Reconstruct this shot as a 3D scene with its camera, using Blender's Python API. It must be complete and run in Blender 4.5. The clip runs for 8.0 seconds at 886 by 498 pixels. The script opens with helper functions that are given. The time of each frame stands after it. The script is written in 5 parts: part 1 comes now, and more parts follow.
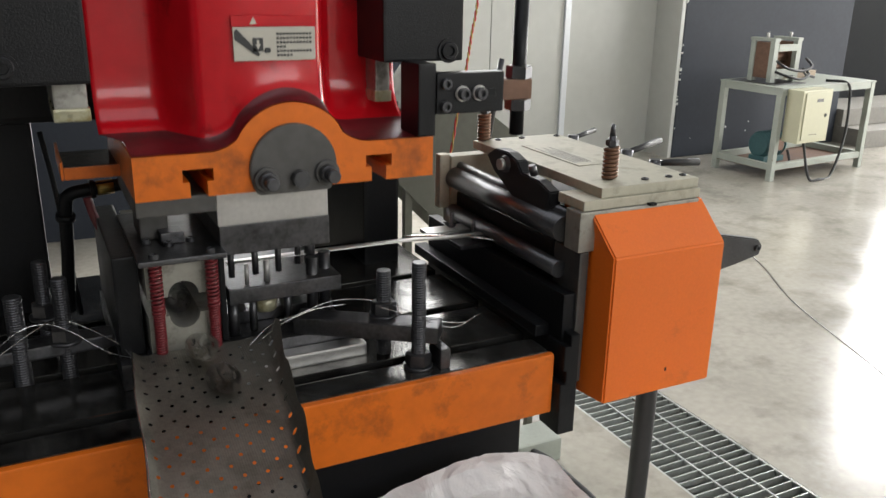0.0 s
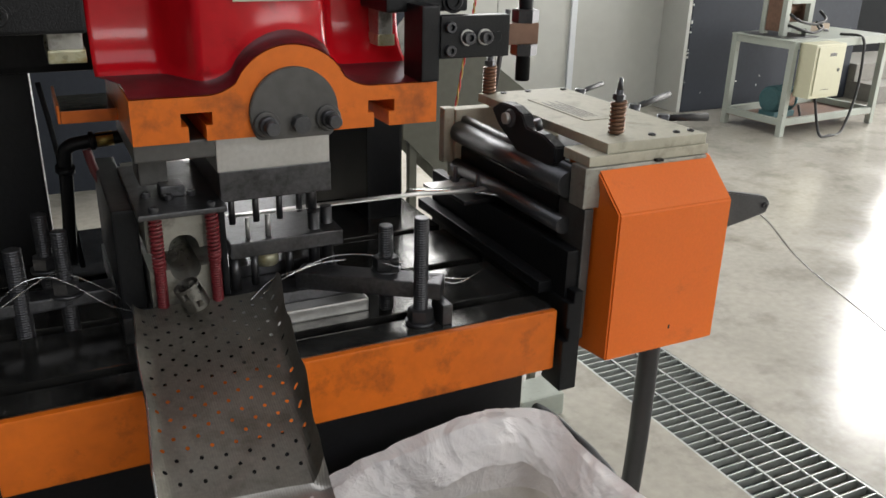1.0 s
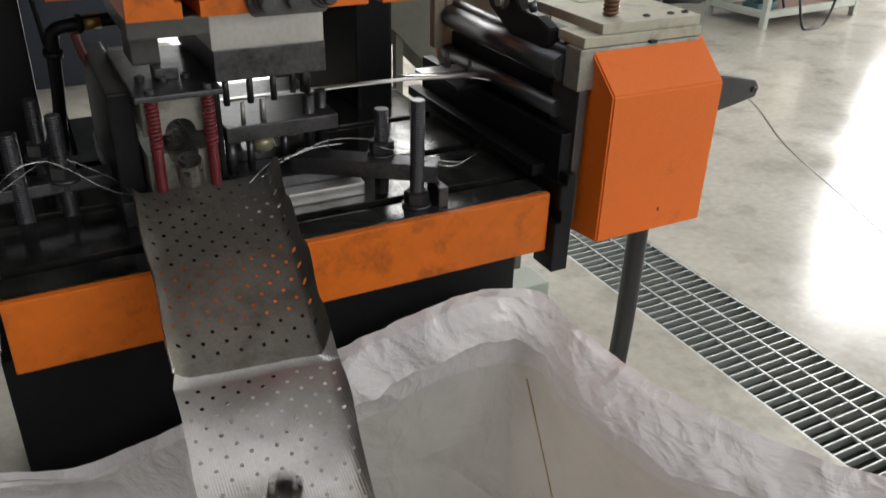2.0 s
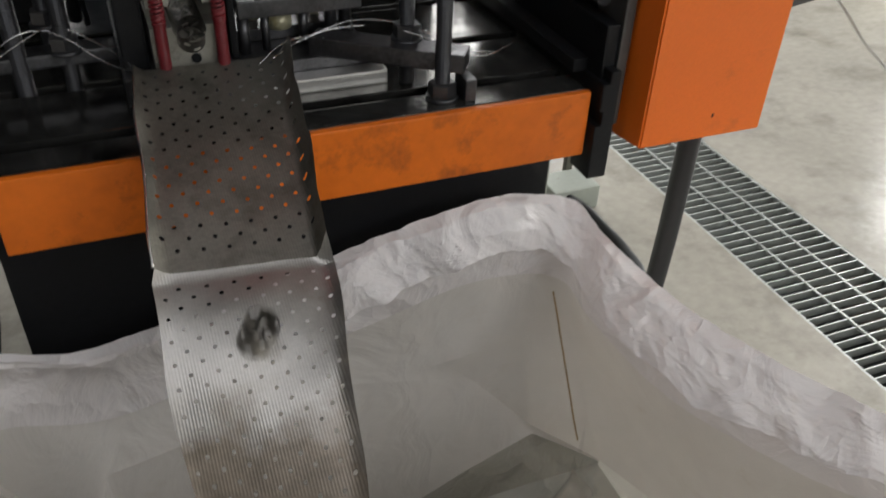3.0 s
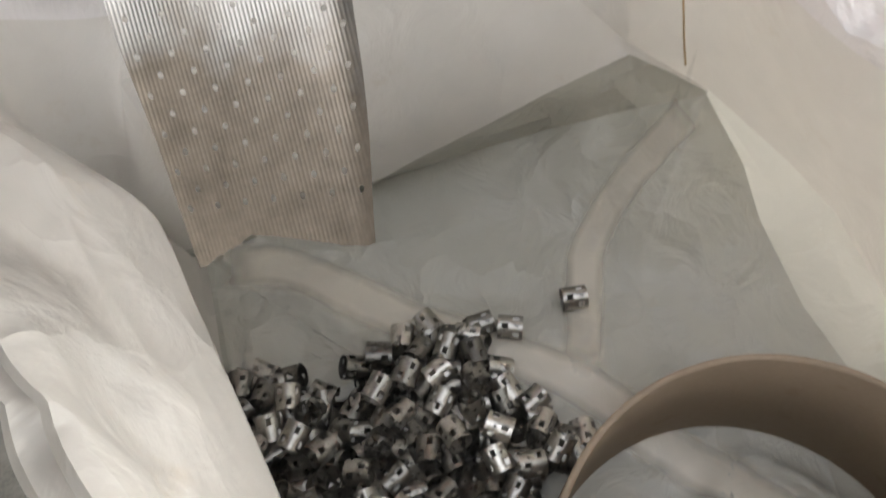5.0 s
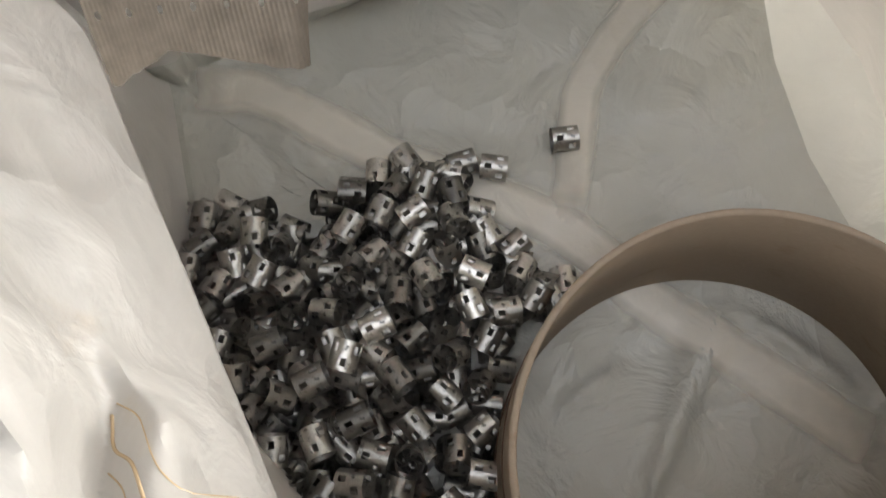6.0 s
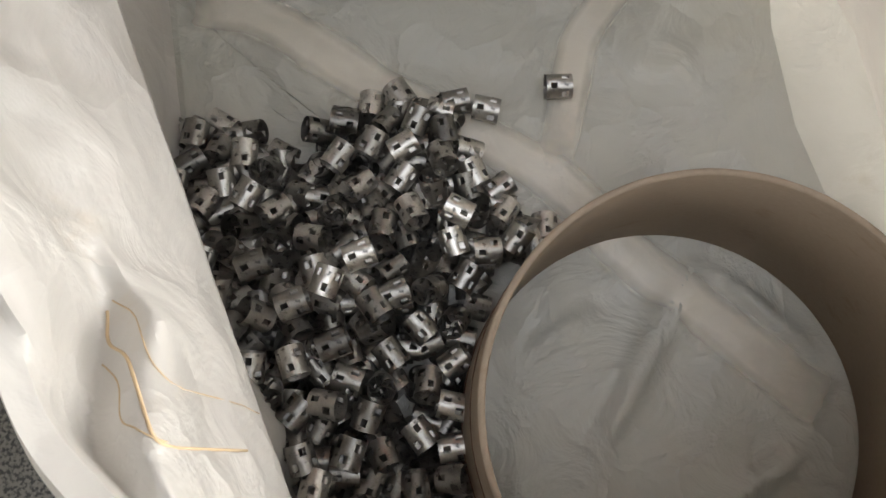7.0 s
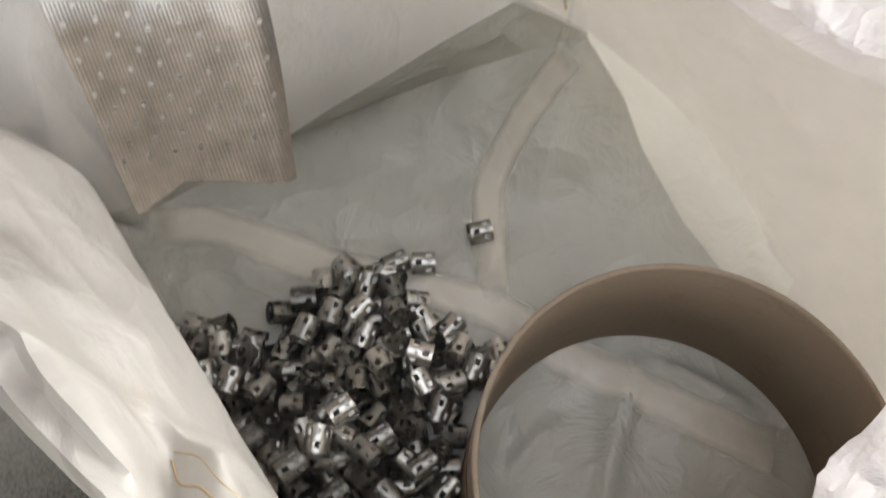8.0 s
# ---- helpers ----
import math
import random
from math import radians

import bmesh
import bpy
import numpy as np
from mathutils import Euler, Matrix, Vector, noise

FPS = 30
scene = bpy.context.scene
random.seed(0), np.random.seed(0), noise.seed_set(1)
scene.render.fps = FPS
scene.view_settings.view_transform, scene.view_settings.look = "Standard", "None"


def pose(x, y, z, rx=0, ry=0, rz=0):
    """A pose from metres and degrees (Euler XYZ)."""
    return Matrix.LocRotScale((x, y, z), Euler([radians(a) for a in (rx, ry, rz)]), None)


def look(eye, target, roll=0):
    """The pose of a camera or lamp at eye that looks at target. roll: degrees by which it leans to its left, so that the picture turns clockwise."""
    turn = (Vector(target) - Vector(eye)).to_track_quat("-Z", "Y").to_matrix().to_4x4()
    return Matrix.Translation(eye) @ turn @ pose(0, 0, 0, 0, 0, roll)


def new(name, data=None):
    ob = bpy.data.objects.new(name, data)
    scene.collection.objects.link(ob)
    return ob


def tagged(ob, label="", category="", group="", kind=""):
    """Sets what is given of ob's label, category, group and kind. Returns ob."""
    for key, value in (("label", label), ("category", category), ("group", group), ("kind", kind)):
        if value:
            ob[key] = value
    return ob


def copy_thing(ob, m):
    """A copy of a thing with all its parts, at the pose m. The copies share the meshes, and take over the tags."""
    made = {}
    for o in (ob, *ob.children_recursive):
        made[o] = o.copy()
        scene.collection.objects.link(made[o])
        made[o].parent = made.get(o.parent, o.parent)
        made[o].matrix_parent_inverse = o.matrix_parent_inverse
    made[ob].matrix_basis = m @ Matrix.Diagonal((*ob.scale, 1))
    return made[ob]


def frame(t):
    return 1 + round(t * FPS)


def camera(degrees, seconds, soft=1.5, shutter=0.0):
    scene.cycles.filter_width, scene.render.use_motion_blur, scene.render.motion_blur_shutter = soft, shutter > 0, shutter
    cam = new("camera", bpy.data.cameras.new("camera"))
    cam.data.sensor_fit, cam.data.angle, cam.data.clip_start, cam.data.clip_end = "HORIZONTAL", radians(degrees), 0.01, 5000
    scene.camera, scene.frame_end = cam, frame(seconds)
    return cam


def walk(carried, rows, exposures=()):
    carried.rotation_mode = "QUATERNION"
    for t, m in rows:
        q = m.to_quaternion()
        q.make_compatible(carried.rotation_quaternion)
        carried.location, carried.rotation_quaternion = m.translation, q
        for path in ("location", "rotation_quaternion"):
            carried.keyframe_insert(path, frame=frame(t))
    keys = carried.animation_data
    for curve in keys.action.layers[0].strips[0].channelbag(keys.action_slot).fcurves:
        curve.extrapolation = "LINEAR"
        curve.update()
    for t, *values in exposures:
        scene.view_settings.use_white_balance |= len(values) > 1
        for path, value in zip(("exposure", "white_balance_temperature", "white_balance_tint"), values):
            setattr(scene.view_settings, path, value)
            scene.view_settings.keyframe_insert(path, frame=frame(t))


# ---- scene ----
cam = camera(56.0, 8.0, shutter=0.35)
PATH = [
    (0, (-0.781, -1.112, 1.583), (0.075, 0.583, 0.954), 1.1),
    (0.5, (-0.765, -1.106, 1.582), (0.074, 0.582, 0.914), 1.3),
    (1, (-0.77, -1.102, 1.581), (0.058, 0.564, 0.848), 1.4),
    (1.5, (-0.806, -1.111, 1.576), (0.038, 0.505, 0.753), 1.1),
    (1.7, (-0.822, -1.119, 1.57), (0.029, 0.465, 0.693), 1.2),
    (2.8, (-0.727, -1.08, 1.534), (-0.023, 0.423, 0.417), 2.3),
    (3, (-0.704, -1.06, 1.523), (-0.06, 0.428, 0.352), 2.5),
    (3.5, (-0.629, -1.008, 1.474), (-0.182, 0.396, 0.121), 1.4),
    (4, (-0.601, -0.966, 1.43), (-0.268, 0.306, -0.077), -0.3),
    (4.5, (-0.576, -0.939, 1.388), (-0.337, 0.173, -0.257), -3.1),
    (5, (-0.567, -0.91, 1.336), (-0.396, -0.002, -0.438), -4.6),
    (5.2, (-0.548, -0.913, 1.328), (-0.441, -0.074, -0.484), -8.3),
    (6.3, (-0.519, -0.873, 1.241), (-0.46, -0.416, -0.705), -3.4),
    (6.5, (-0.517, -0.876, 1.248), (-0.461, -0.459, -0.707), -1.9),
    (7, (-0.532, -0.894, 1.274), (-0.436, -0.48, -0.681), 4.9),
    (7.5, (-0.548, -0.926, 1.332), (-0.379, -0.406, -0.592), 6.2),
    (8, (-0.587, -0.978, 1.413), (-0.245, -0.219, -0.406), 3.2),
]
EXPOSURES = [(0.0, 0.12), (1.0, 0.05), (1.7, 0.02), (3.0, -0.08), (3.5, 0.27), (4.0, 0.40), (4.5, 0.62), (5.0, 1.02), (5.2, 1.1), (6.5, 1.12), (7.5, 1.15), (8.0, 1.16)]
walk(cam, [(t, look(eye, target, roll)) for t, eye, target, roll in PATH], EXPOSURES)

# ---- world, sun and window light ----
SUN_ELEV, SUN_AZ = 50.0, 90.0
world = bpy.data.worlds.new("sky")
scene.world = world
world.use_nodes = True
wn = world.node_tree.nodes
sky = wn.new("ShaderNodeTexSky")
sky.sky_type, sky.sun_disc = "NISHITA", False
sky.sun_elevation, sky.sun_rotation = radians(SUN_ELEV), radians(SUN_AZ)
wn["Background"].inputs["Strength"].default_value = 0.12
world.node_tree.links.new(sky.outputs[0], wn["Background"].inputs["Color"])


def lamp(name, kind, energy, m, colour=(1, 1, 1), size=(1, 1)):
    d = bpy.data.lights.new(name, kind)
    d.energy, d.color = energy, colour
    if kind == "AREA":
        d.shape, d.size, d.size_y = "RECTANGLE", size[0], size[1]
    else:
        d.angle = radians(0.6)
    ob = new(name, d)
    ob.matrix_world = m
    return ob


az, el = radians(SUN_AZ), radians(SUN_ELEV)
sun_from = Vector((math.sin(az) * math.cos(el), math.cos(az) * math.cos(el), math.sin(el)))
lamp("sun", "SUN", 5.0, look(sun_from * 30, (0, 0, 0)), (1.0, 0.95, 0.88))
# daylight in the hall's large openings; roof and front lamps are added fill
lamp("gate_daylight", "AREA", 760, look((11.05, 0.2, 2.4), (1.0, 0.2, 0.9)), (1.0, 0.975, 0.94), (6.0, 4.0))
# unseen source from above, added to brighten the bag's inside
lamp("roof_fill", "AREA", 42, look((-0.9, -1.6, 5.15), (-0.7, -1.0, 0)), (1.0, 0.98, 0.95), (4.5, 2.2))
# unseen source behind the camera, added to light the fronts
lamp("front_fill", "AREA", 130, look((2.0, -5.85, 3.4), (0.2, 0.0, 0.8)), (1.0, 0.975, 0.94), (5.0, 1.8))
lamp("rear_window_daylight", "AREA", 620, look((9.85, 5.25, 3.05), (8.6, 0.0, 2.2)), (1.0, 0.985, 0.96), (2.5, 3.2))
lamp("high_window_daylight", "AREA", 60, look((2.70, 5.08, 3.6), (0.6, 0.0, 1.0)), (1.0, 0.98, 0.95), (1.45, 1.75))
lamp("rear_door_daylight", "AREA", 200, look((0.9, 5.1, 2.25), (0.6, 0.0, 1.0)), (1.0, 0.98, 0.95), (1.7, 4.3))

# ---- materials ----


def material(name, base, rough=0.5, metal=0.0, vary=0.12, grain=60.0, stain=4.0, bump=0.15, dark=None, dark_at=(0.55, 0.72), stretch=(1, 1, 1), coat=0.0, trans=0.0, random_vary=0.0, rough_vary=0.12, spec=0.5):
    m = bpy.data.materials.new(name)
    m.use_nodes = True
    nt = m.node_tree
    n, lk = nt.nodes, nt.links
    b = n["Principled BSDF"]
    tc, mp = n.new("ShaderNodeTexCoord"), n.new("ShaderNodeMapping")
    mp.inputs["Scale"].default_value = stretch
    lk.new(tc.outputs["Object"], mp.inputs["Vector"])
    fine, broad = n.new("ShaderNodeTexNoise"), n.new("ShaderNodeTexNoise")
    fine.inputs["Scale"].default_value, fine.inputs["Detail"].default_value = grain, 6
    broad.inputs["Scale"].default_value, broad.inputs["Detail"].default_value = stain, 5
    lk.new(mp.outputs[0], fine.inputs["Vector"])
    lk.new(mp.outputs[0], broad.inputs["Vector"])
    add = n.new("ShaderNodeMath")
    add.operation = "ADD"
    lk.new(fine.outputs["Fac"], add.inputs[0])
    lk.new(broad.outputs["Fac"], add.inputs[1])
    rng = n.new("ShaderNodeMapRange")
    rng.inputs["From Min"].default_value, rng.inputs["From Max"].default_value = 0.6, 1.4
    rng.inputs["To Min"].default_value, rng.inputs["To Max"].default_value = 1 - vary, 1 + vary
    lk.new(add.outputs[0], rng.inputs["Value"])
    mul = n.new("ShaderNodeMix")
    mul.data_type, mul.blend_type = "RGBA", "MULTIPLY"
    mul.inputs["Factor"].default_value = 1
    mul.inputs["A"].default_value = (*base, 1)
    comb = n.new("ShaderNodeCombineColor")
    for i in range(3):
        lk.new(rng.outputs[0], comb.inputs[i])
    lk.new(comb.outputs[0], mul.inputs["B"])
    out = mul.outputs["Result"]
    if random_vary:
        oi, r2, c2, m2 = n.new("ShaderNodeObjectInfo"), n.new("ShaderNodeMapRange"), n.new("ShaderNodeCombineColor"), n.new("ShaderNodeMix")
        r2.inputs["To Min"].default_value, r2.inputs["To Max"].default_value = 1 - random_vary, 1 + random_vary
        lk.new(oi.outputs["Random"], r2.inputs["Value"])
        for i in range(3):
            lk.new(r2.outputs[0], c2.inputs[i])
        m2.data_type, m2.blend_type = "RGBA", "MULTIPLY"
        m2.inputs["Factor"].default_value = 1
        lk.new(out, m2.inputs["A"])
        lk.new(c2.outputs[0], m2.inputs["B"])
        out = m2.outputs["Result"]
    if dark:
        patch, ramp, mx = n.new("ShaderNodeTexNoise"), n.new("ShaderNodeMapRange"), n.new("ShaderNodeMix")
        patch.inputs["Scale"].default_value, patch.inputs["Detail"].default_value, patch.inputs["Roughness"].default_value = stain * 2.3, 9, 0.65
        lk.new(mp.outputs[0], patch.inputs["Vector"])
        ramp.inputs["From Min"].default_value, ramp.inputs["From Max"].default_value = dark_at
        lk.new(patch.outputs["Fac"], ramp.inputs["Value"])
        mx.data_type = "RGBA"
        lk.new(ramp.outputs[0], mx.inputs["Factor"])
        lk.new(out, mx.inputs["A"])
        mx.inputs["B"].default_value = (*dark, 1)
        out = mx.outputs["Result"]
    lk.new(out, b.inputs["Base Color"])
    r3 = n.new("ShaderNodeMapRange")
    r3.inputs["To Min"].default_value, r3.inputs["To Max"].default_value = max(0.02, rough - rough_vary), min(1, rough + rough_vary)
    lk.new(broad.outputs["Fac"], r3.inputs["Value"])
    lk.new(r3.outputs[0], b.inputs["Roughness"])
    b.inputs["Metallic"].default_value = metal
    b.inputs["Specular IOR Level"].default_value = spec
    b.inputs["Coat Weight"].default_value = coat
    b.inputs["Coat Roughness"].default_value = 0.12
    if bump:
        bp = n.new("ShaderNodeBump")
        bp.inputs["Strength"].default_value, bp.inputs["Distance"].default_value = bump, 0.002
        lk.new(add.outputs[0], bp.inputs["Height"])
        lk.new(bp.outputs[0], b.inputs["Normal"])
    if trans:
        tr, mix = n.new("ShaderNodeBsdfTranslucent"), n.new("ShaderNodeMixShader")
        lk.new(out, tr.inputs["Color"])
        mix.inputs[0].default_value = trans
        lk.new(b.outputs[0], mix.inputs[1])
        lk.new(tr.outputs[0], mix.inputs[2])
        lk.new(mix.outputs[0], n["Material Output"].inputs["Surface"])
    return m


M = {}
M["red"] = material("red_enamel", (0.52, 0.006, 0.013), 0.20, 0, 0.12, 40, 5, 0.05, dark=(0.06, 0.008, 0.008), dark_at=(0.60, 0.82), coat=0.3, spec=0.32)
# Ledge red: grime, with the ledge's shade put into a darker colour.
M["grime_shade"] = material("grimy_shaded_red", (0.11, 0.007, 0.011), 0.42, 0, 0.25, 60, 9, 0.15, dark=(0.03, 0.012, 0.010), dark_at=(0.5, 0.75))
M["orange"] = material("orange_enamel", (0.68, 0.150, 0.010), 0.42, 0, 0.14, 50, 5, 0.10, dark=(0.10, 0.035, 0.014), dark_at=(0.54, 0.80), coat=0.05, spec=0.35)
M["cover"] = material("orange_powder_coat", (0.76, 0.150, 0.010), 0.38, 0, 0.06, 220, 3, 0.10, dark=(0.34, 0.075, 0.014), dark_at=(0.58, 0.82), coat=0.1)
M["black"] = material("black_machine_paint", (0.008, 0.0085, 0.0095), 0.42, 0, 0.25, 120, 6, 0.2, spec=0.22)
M["gib"] = material("black_hammer_paint", (0.009, 0.009, 0.010), 0.34, 0, 0.3, 420, 8, 0.35, spec=0.25)
M["guide"] = material("greasy_guide_steel", (0.38, 0.37, 0.34), 0.4, 0.5, 0.2, 70, 14, 0.1, dark=(0.06, 0.05, 0.04), dark_at=(0.5, 0.72))
M["dark_steel"] = material("oiled_dark_steel", (0.10, 0.10, 0.105), 0.34, 0.85, 0.3, 150, 9, 0.15, dark=(0.02, 0.02, 0.02), dark_at=(0.5, 0.75))
M["bed_steel"] = material("oily_bed_steel", (0.15, 0.148, 0.14), 0.15, 0.85, 0.3, 160, 7, 0.10, dark=(0.015, 0.014, 0.013), dark_at=(0.42, 0.7), rough_vary=0.10)
M["steel"] = material("ground_steel", (0.52, 0.51, 0.49), 0.38, 0.75, 0.12, 120, 10, 0.08, dark=(0.16, 0.14, 0.12), dark_at=(0.62, 0.8))
M["plate_steel"] = material("greasy_light_plate", (0.42, 0.40, 0.315), 0.55, 0.1, 0.12, 90, 7, 0.08, dark=(0.17, 0.15, 0.10), dark_at=(0.52, 0.78))
M["disc"] = material("grey_worn_steel", (0.10, 0.097, 0.093), 0.45, 0.6, 0.22, 60, 12, 0.15)
M["bolt"] = material("blackened_bolt_steel", (0.09, 0.09, 0.095), 0.36, 0.8, 0.2, 200, 20, 0.1)
M["spring_red"] = material("red_spring_paint", (0.15, 0.013, 0.017), 0.38, 0, 0.15, 80, 10, 0.1)
M["spring_brown"] = material("brown_spring_steel", (0.16, 0.085, 0.05), 0.42, 0.5, 0.2, 90, 12, 0.1)
M["grease"] = material("yellowed_grease_steel", (0.46, 0.44, 0.30), 0.3, 0.25, 0.2, 70, 14, 0.3, dark=(0.22, 0.16, 0.03), dark_at=(0.5, 0.7))
M["chute"] = material("perforated_stainless_sheet", (0.43, 0.405, 0.37), 0.32, 0.9, 0.12, 200, 6, 0.12, dark=(0.25, 0.205, 0.155), dark_at=(0.62, 0.9), rough_vary=0.10)
M["wire"] = material("bright_wire", (0.75, 0.74, 0.72), 0.22, 1.0, 0.05, 100, 10, 0)
M["ring"] = material("stamped_stainless", (0.41, 0.395, 0.365), 0.38, 0.97, 0.2, 200, 40, 0.05, dark=(0.04, 0.04, 0.04), dark_at=(0.54, 0.70), random_vary=0.6)
M["brass"] = material("brass", (0.45, 0.32, 0.10), 0.4, 0.9, 0.15, 60, 12, 0.1)
M["rubber"] = material("black_rubber", (0.014, 0.014, 0.015), 0.55, 0, 0.2, 100, 8, 0.1)
M["card"] = material("brown_cardboard", (0.34, 0.27, 0.20), 0.8, 0, 0.10, 120, 5, 0.2, dark=(0.24, 0.165, 0.10), dark_at=(0.58, 0.8), stretch=(1, 1, 3))
M["floor"] = material("sealed_concrete", (0.41, 0.385, 0.335), 0.20, 0, 0.16, 28, 1.6, 0.06, dark=(0.21, 0.195, 0.165), dark_at=(0.50, 0.76), rough_vary=0.16)


def speckled_patch(m, cx, cy, radius):
    """A dark, speckled patch of the concrete with an uneven border."""
    n, lk = m.node_tree.nodes, m.node_tree.links
    tc, mp, ln, nz, ad, rg, mix = n.new("ShaderNodeTexCoord"), n.new("ShaderNodeMapping"), n.new("ShaderNodeVectorMath"), n.new("ShaderNodeTexNoise"), n.new("ShaderNodeMath"), n.new("ShaderNodeMapRange"), n.new("ShaderNodeMix")
    mp.inputs["Location"].default_value = (-cx, -cy, 0)
    lk.new(tc.outputs["Object"], mp.inputs["Vector"])
    ln.operation = "LENGTH"
    lk.new(mp.outputs[0], ln.inputs[0])
    nz.inputs["Scale"].default_value, nz.inputs["Detail"].default_value = 6, 6
    lk.new(tc.outputs["Object"], nz.inputs["Vector"])
    ad.operation = "MULTIPLY_ADD"
    ad.inputs[1].default_value = .35
    lk.new(nz.outputs["Fac"], ad.inputs[0])
    lk.new(ln.outputs["Value"], ad.inputs[2])
    rg.inputs["From Min"].default_value, rg.inputs["From Max"].default_value = radius + .35, radius
    lk.new(ad.outputs[0], rg.inputs["Value"])
    grit, gr, tone = n.new("ShaderNodeTexNoise"), n.new("ShaderNodeMapRange"), n.new("ShaderNodeMix")
    grit.inputs["Scale"].default_value, grit.inputs["Detail"].default_value = 160, 3
    lk.new(tc.outputs["Object"], grit.inputs["Vector"])
    gr.inputs["From Min"].default_value, gr.inputs["From Max"].default_value = .44, .60
    lk.new(grit.outputs["Fac"], gr.inputs["Value"])
    tone.data_type = mix.data_type = "RGBA"
    tone.inputs["A"].default_value, tone.inputs["B"].default_value = (.12, .108, .088, 1), (.03, .028, .024, 1)
    lk.new(gr.outputs[0], tone.inputs["Factor"])
    b = n["Principled BSDF"]
    lk.new(rg.outputs[0], mix.inputs["Factor"])
    lk.new(b.inputs["Base Color"].links[0].from_socket, mix.inputs["A"])
    lk.new(tone.outputs["Result"], mix.inputs["B"])
    lk.new(mix.outputs["Result"], b.inputs["Base Color"])


speckled_patch(M["floor"], -1.25, -1.0, .55)
M["pit"] = material("dark_pit_concrete", (0.035, 0.037, 0.035), 0.7, 0, 0.3, 20, 3, 0.3)
M["galv"] = material("galvanised_bar", (0.50, 0.52, 0.50), 0.42, 0.75, 0.2, 60, 8, 0.1)
M["panel"] = material("grey_white_sandwich_panel", (0.50, 0.505, 0.475), 0.45, 0, 0.05, 12, 0.8, 0.03)
M["wall_blue"] = material("blue_grey_wall_paint", (0.030, 0.035, 0.046), 0.6, 0, 0.12, 30, 1.2, 0.1, dark=(0.027, 0.030, 0.040), dark_at=(0.5, 0.8), spec=0.2)
# Recess wall: its shade is put into a near-black colour.
M["dark_wall"] = material("shaded_wall_paint", (0.011, 0.012, 0.0135), 0.7, 0, 0.12, 30, 1.2, 0.1, spec=0.12)
M["cheek"] = material("pale_green_grey_enamel", (0.36, 0.38, 0.33), 0.5, 0, 0.1, 30, 4, 0.05, dark=(0.12, 0.11, 0.09), dark_at=(0.6, 0.8))
M["jaw"] = material("oily_jaw_steel", (0.34, 0.33, 0.29), 0.42, 0.5, 0.15, 90, 12, 0.1, dark=(0.07, 0.06, 0.05), dark_at=(0.52, 0.78))
M["oil"] = material("black_oil", (0.012, 0.010, 0.008), 0.12, 0, 0.3, 60, 12, 0.3, dark=(0.10, 0.06, 0.02), dark_at=(0.6, 0.7))
M["ceiling"] = material("hall_ceiling_paint", (0.30, 0.31, 0.31), 0.8, 0, 0.1, 10, 0.8, 0.05)
M["step"] = material("grey_concrete_step", (0.20, 0.19, 0.17), 0.7, 0, 0.16, 28, 2.5, 0.1)
M["table"] = material("chipped_white_paint", (0.34, 0.365, 0.32), 0.5, 0, 0.08, 60, 8, 0.1, dark=(0.22, 0.2, 0.16), dark_at=(0.64, 0.75))
M["cream"] = material("cream_enamel", (0.50, 0.485, 0.34), 0.45, 0, 0.05, 40, 4, 0.03)
M["motor"] = material("teal_motor_paint", (0.05, 0.13, 0.14), 0.5, 0, 0.2, 60, 10, 0.2)
M["rust"] = material("rusty_roller_steel", (0.16, 0.09, 0.06), 0.55, 0.4, 0.3, 50, 9, 0.2)
M["white"] = material("label_white", (0.50, 0.47, 0.40), 0.5, 0, 0.06, 60, 10, 0, dark=(0.35, 0.33, 0.28), dark_at=(0.62, 0.8))
M["ink"] = material("label_ink", (0.03, 0.03, 0.03), 0.5, 0, 0.1, 60, 10, 0)
M["label_red"] = material("label_red", (0.55, 0.03, 0.03), 0.45, 0, 0.1, 60, 10, 0)
M["paint_chip"] = material("bare_plaster_chip", (0.72, 0.72, 0.70), 0.8, 0, 0.05, 60, 10, 0)

# woven polypropylene of the bulk bag: fine weave, creases, a little light passing through


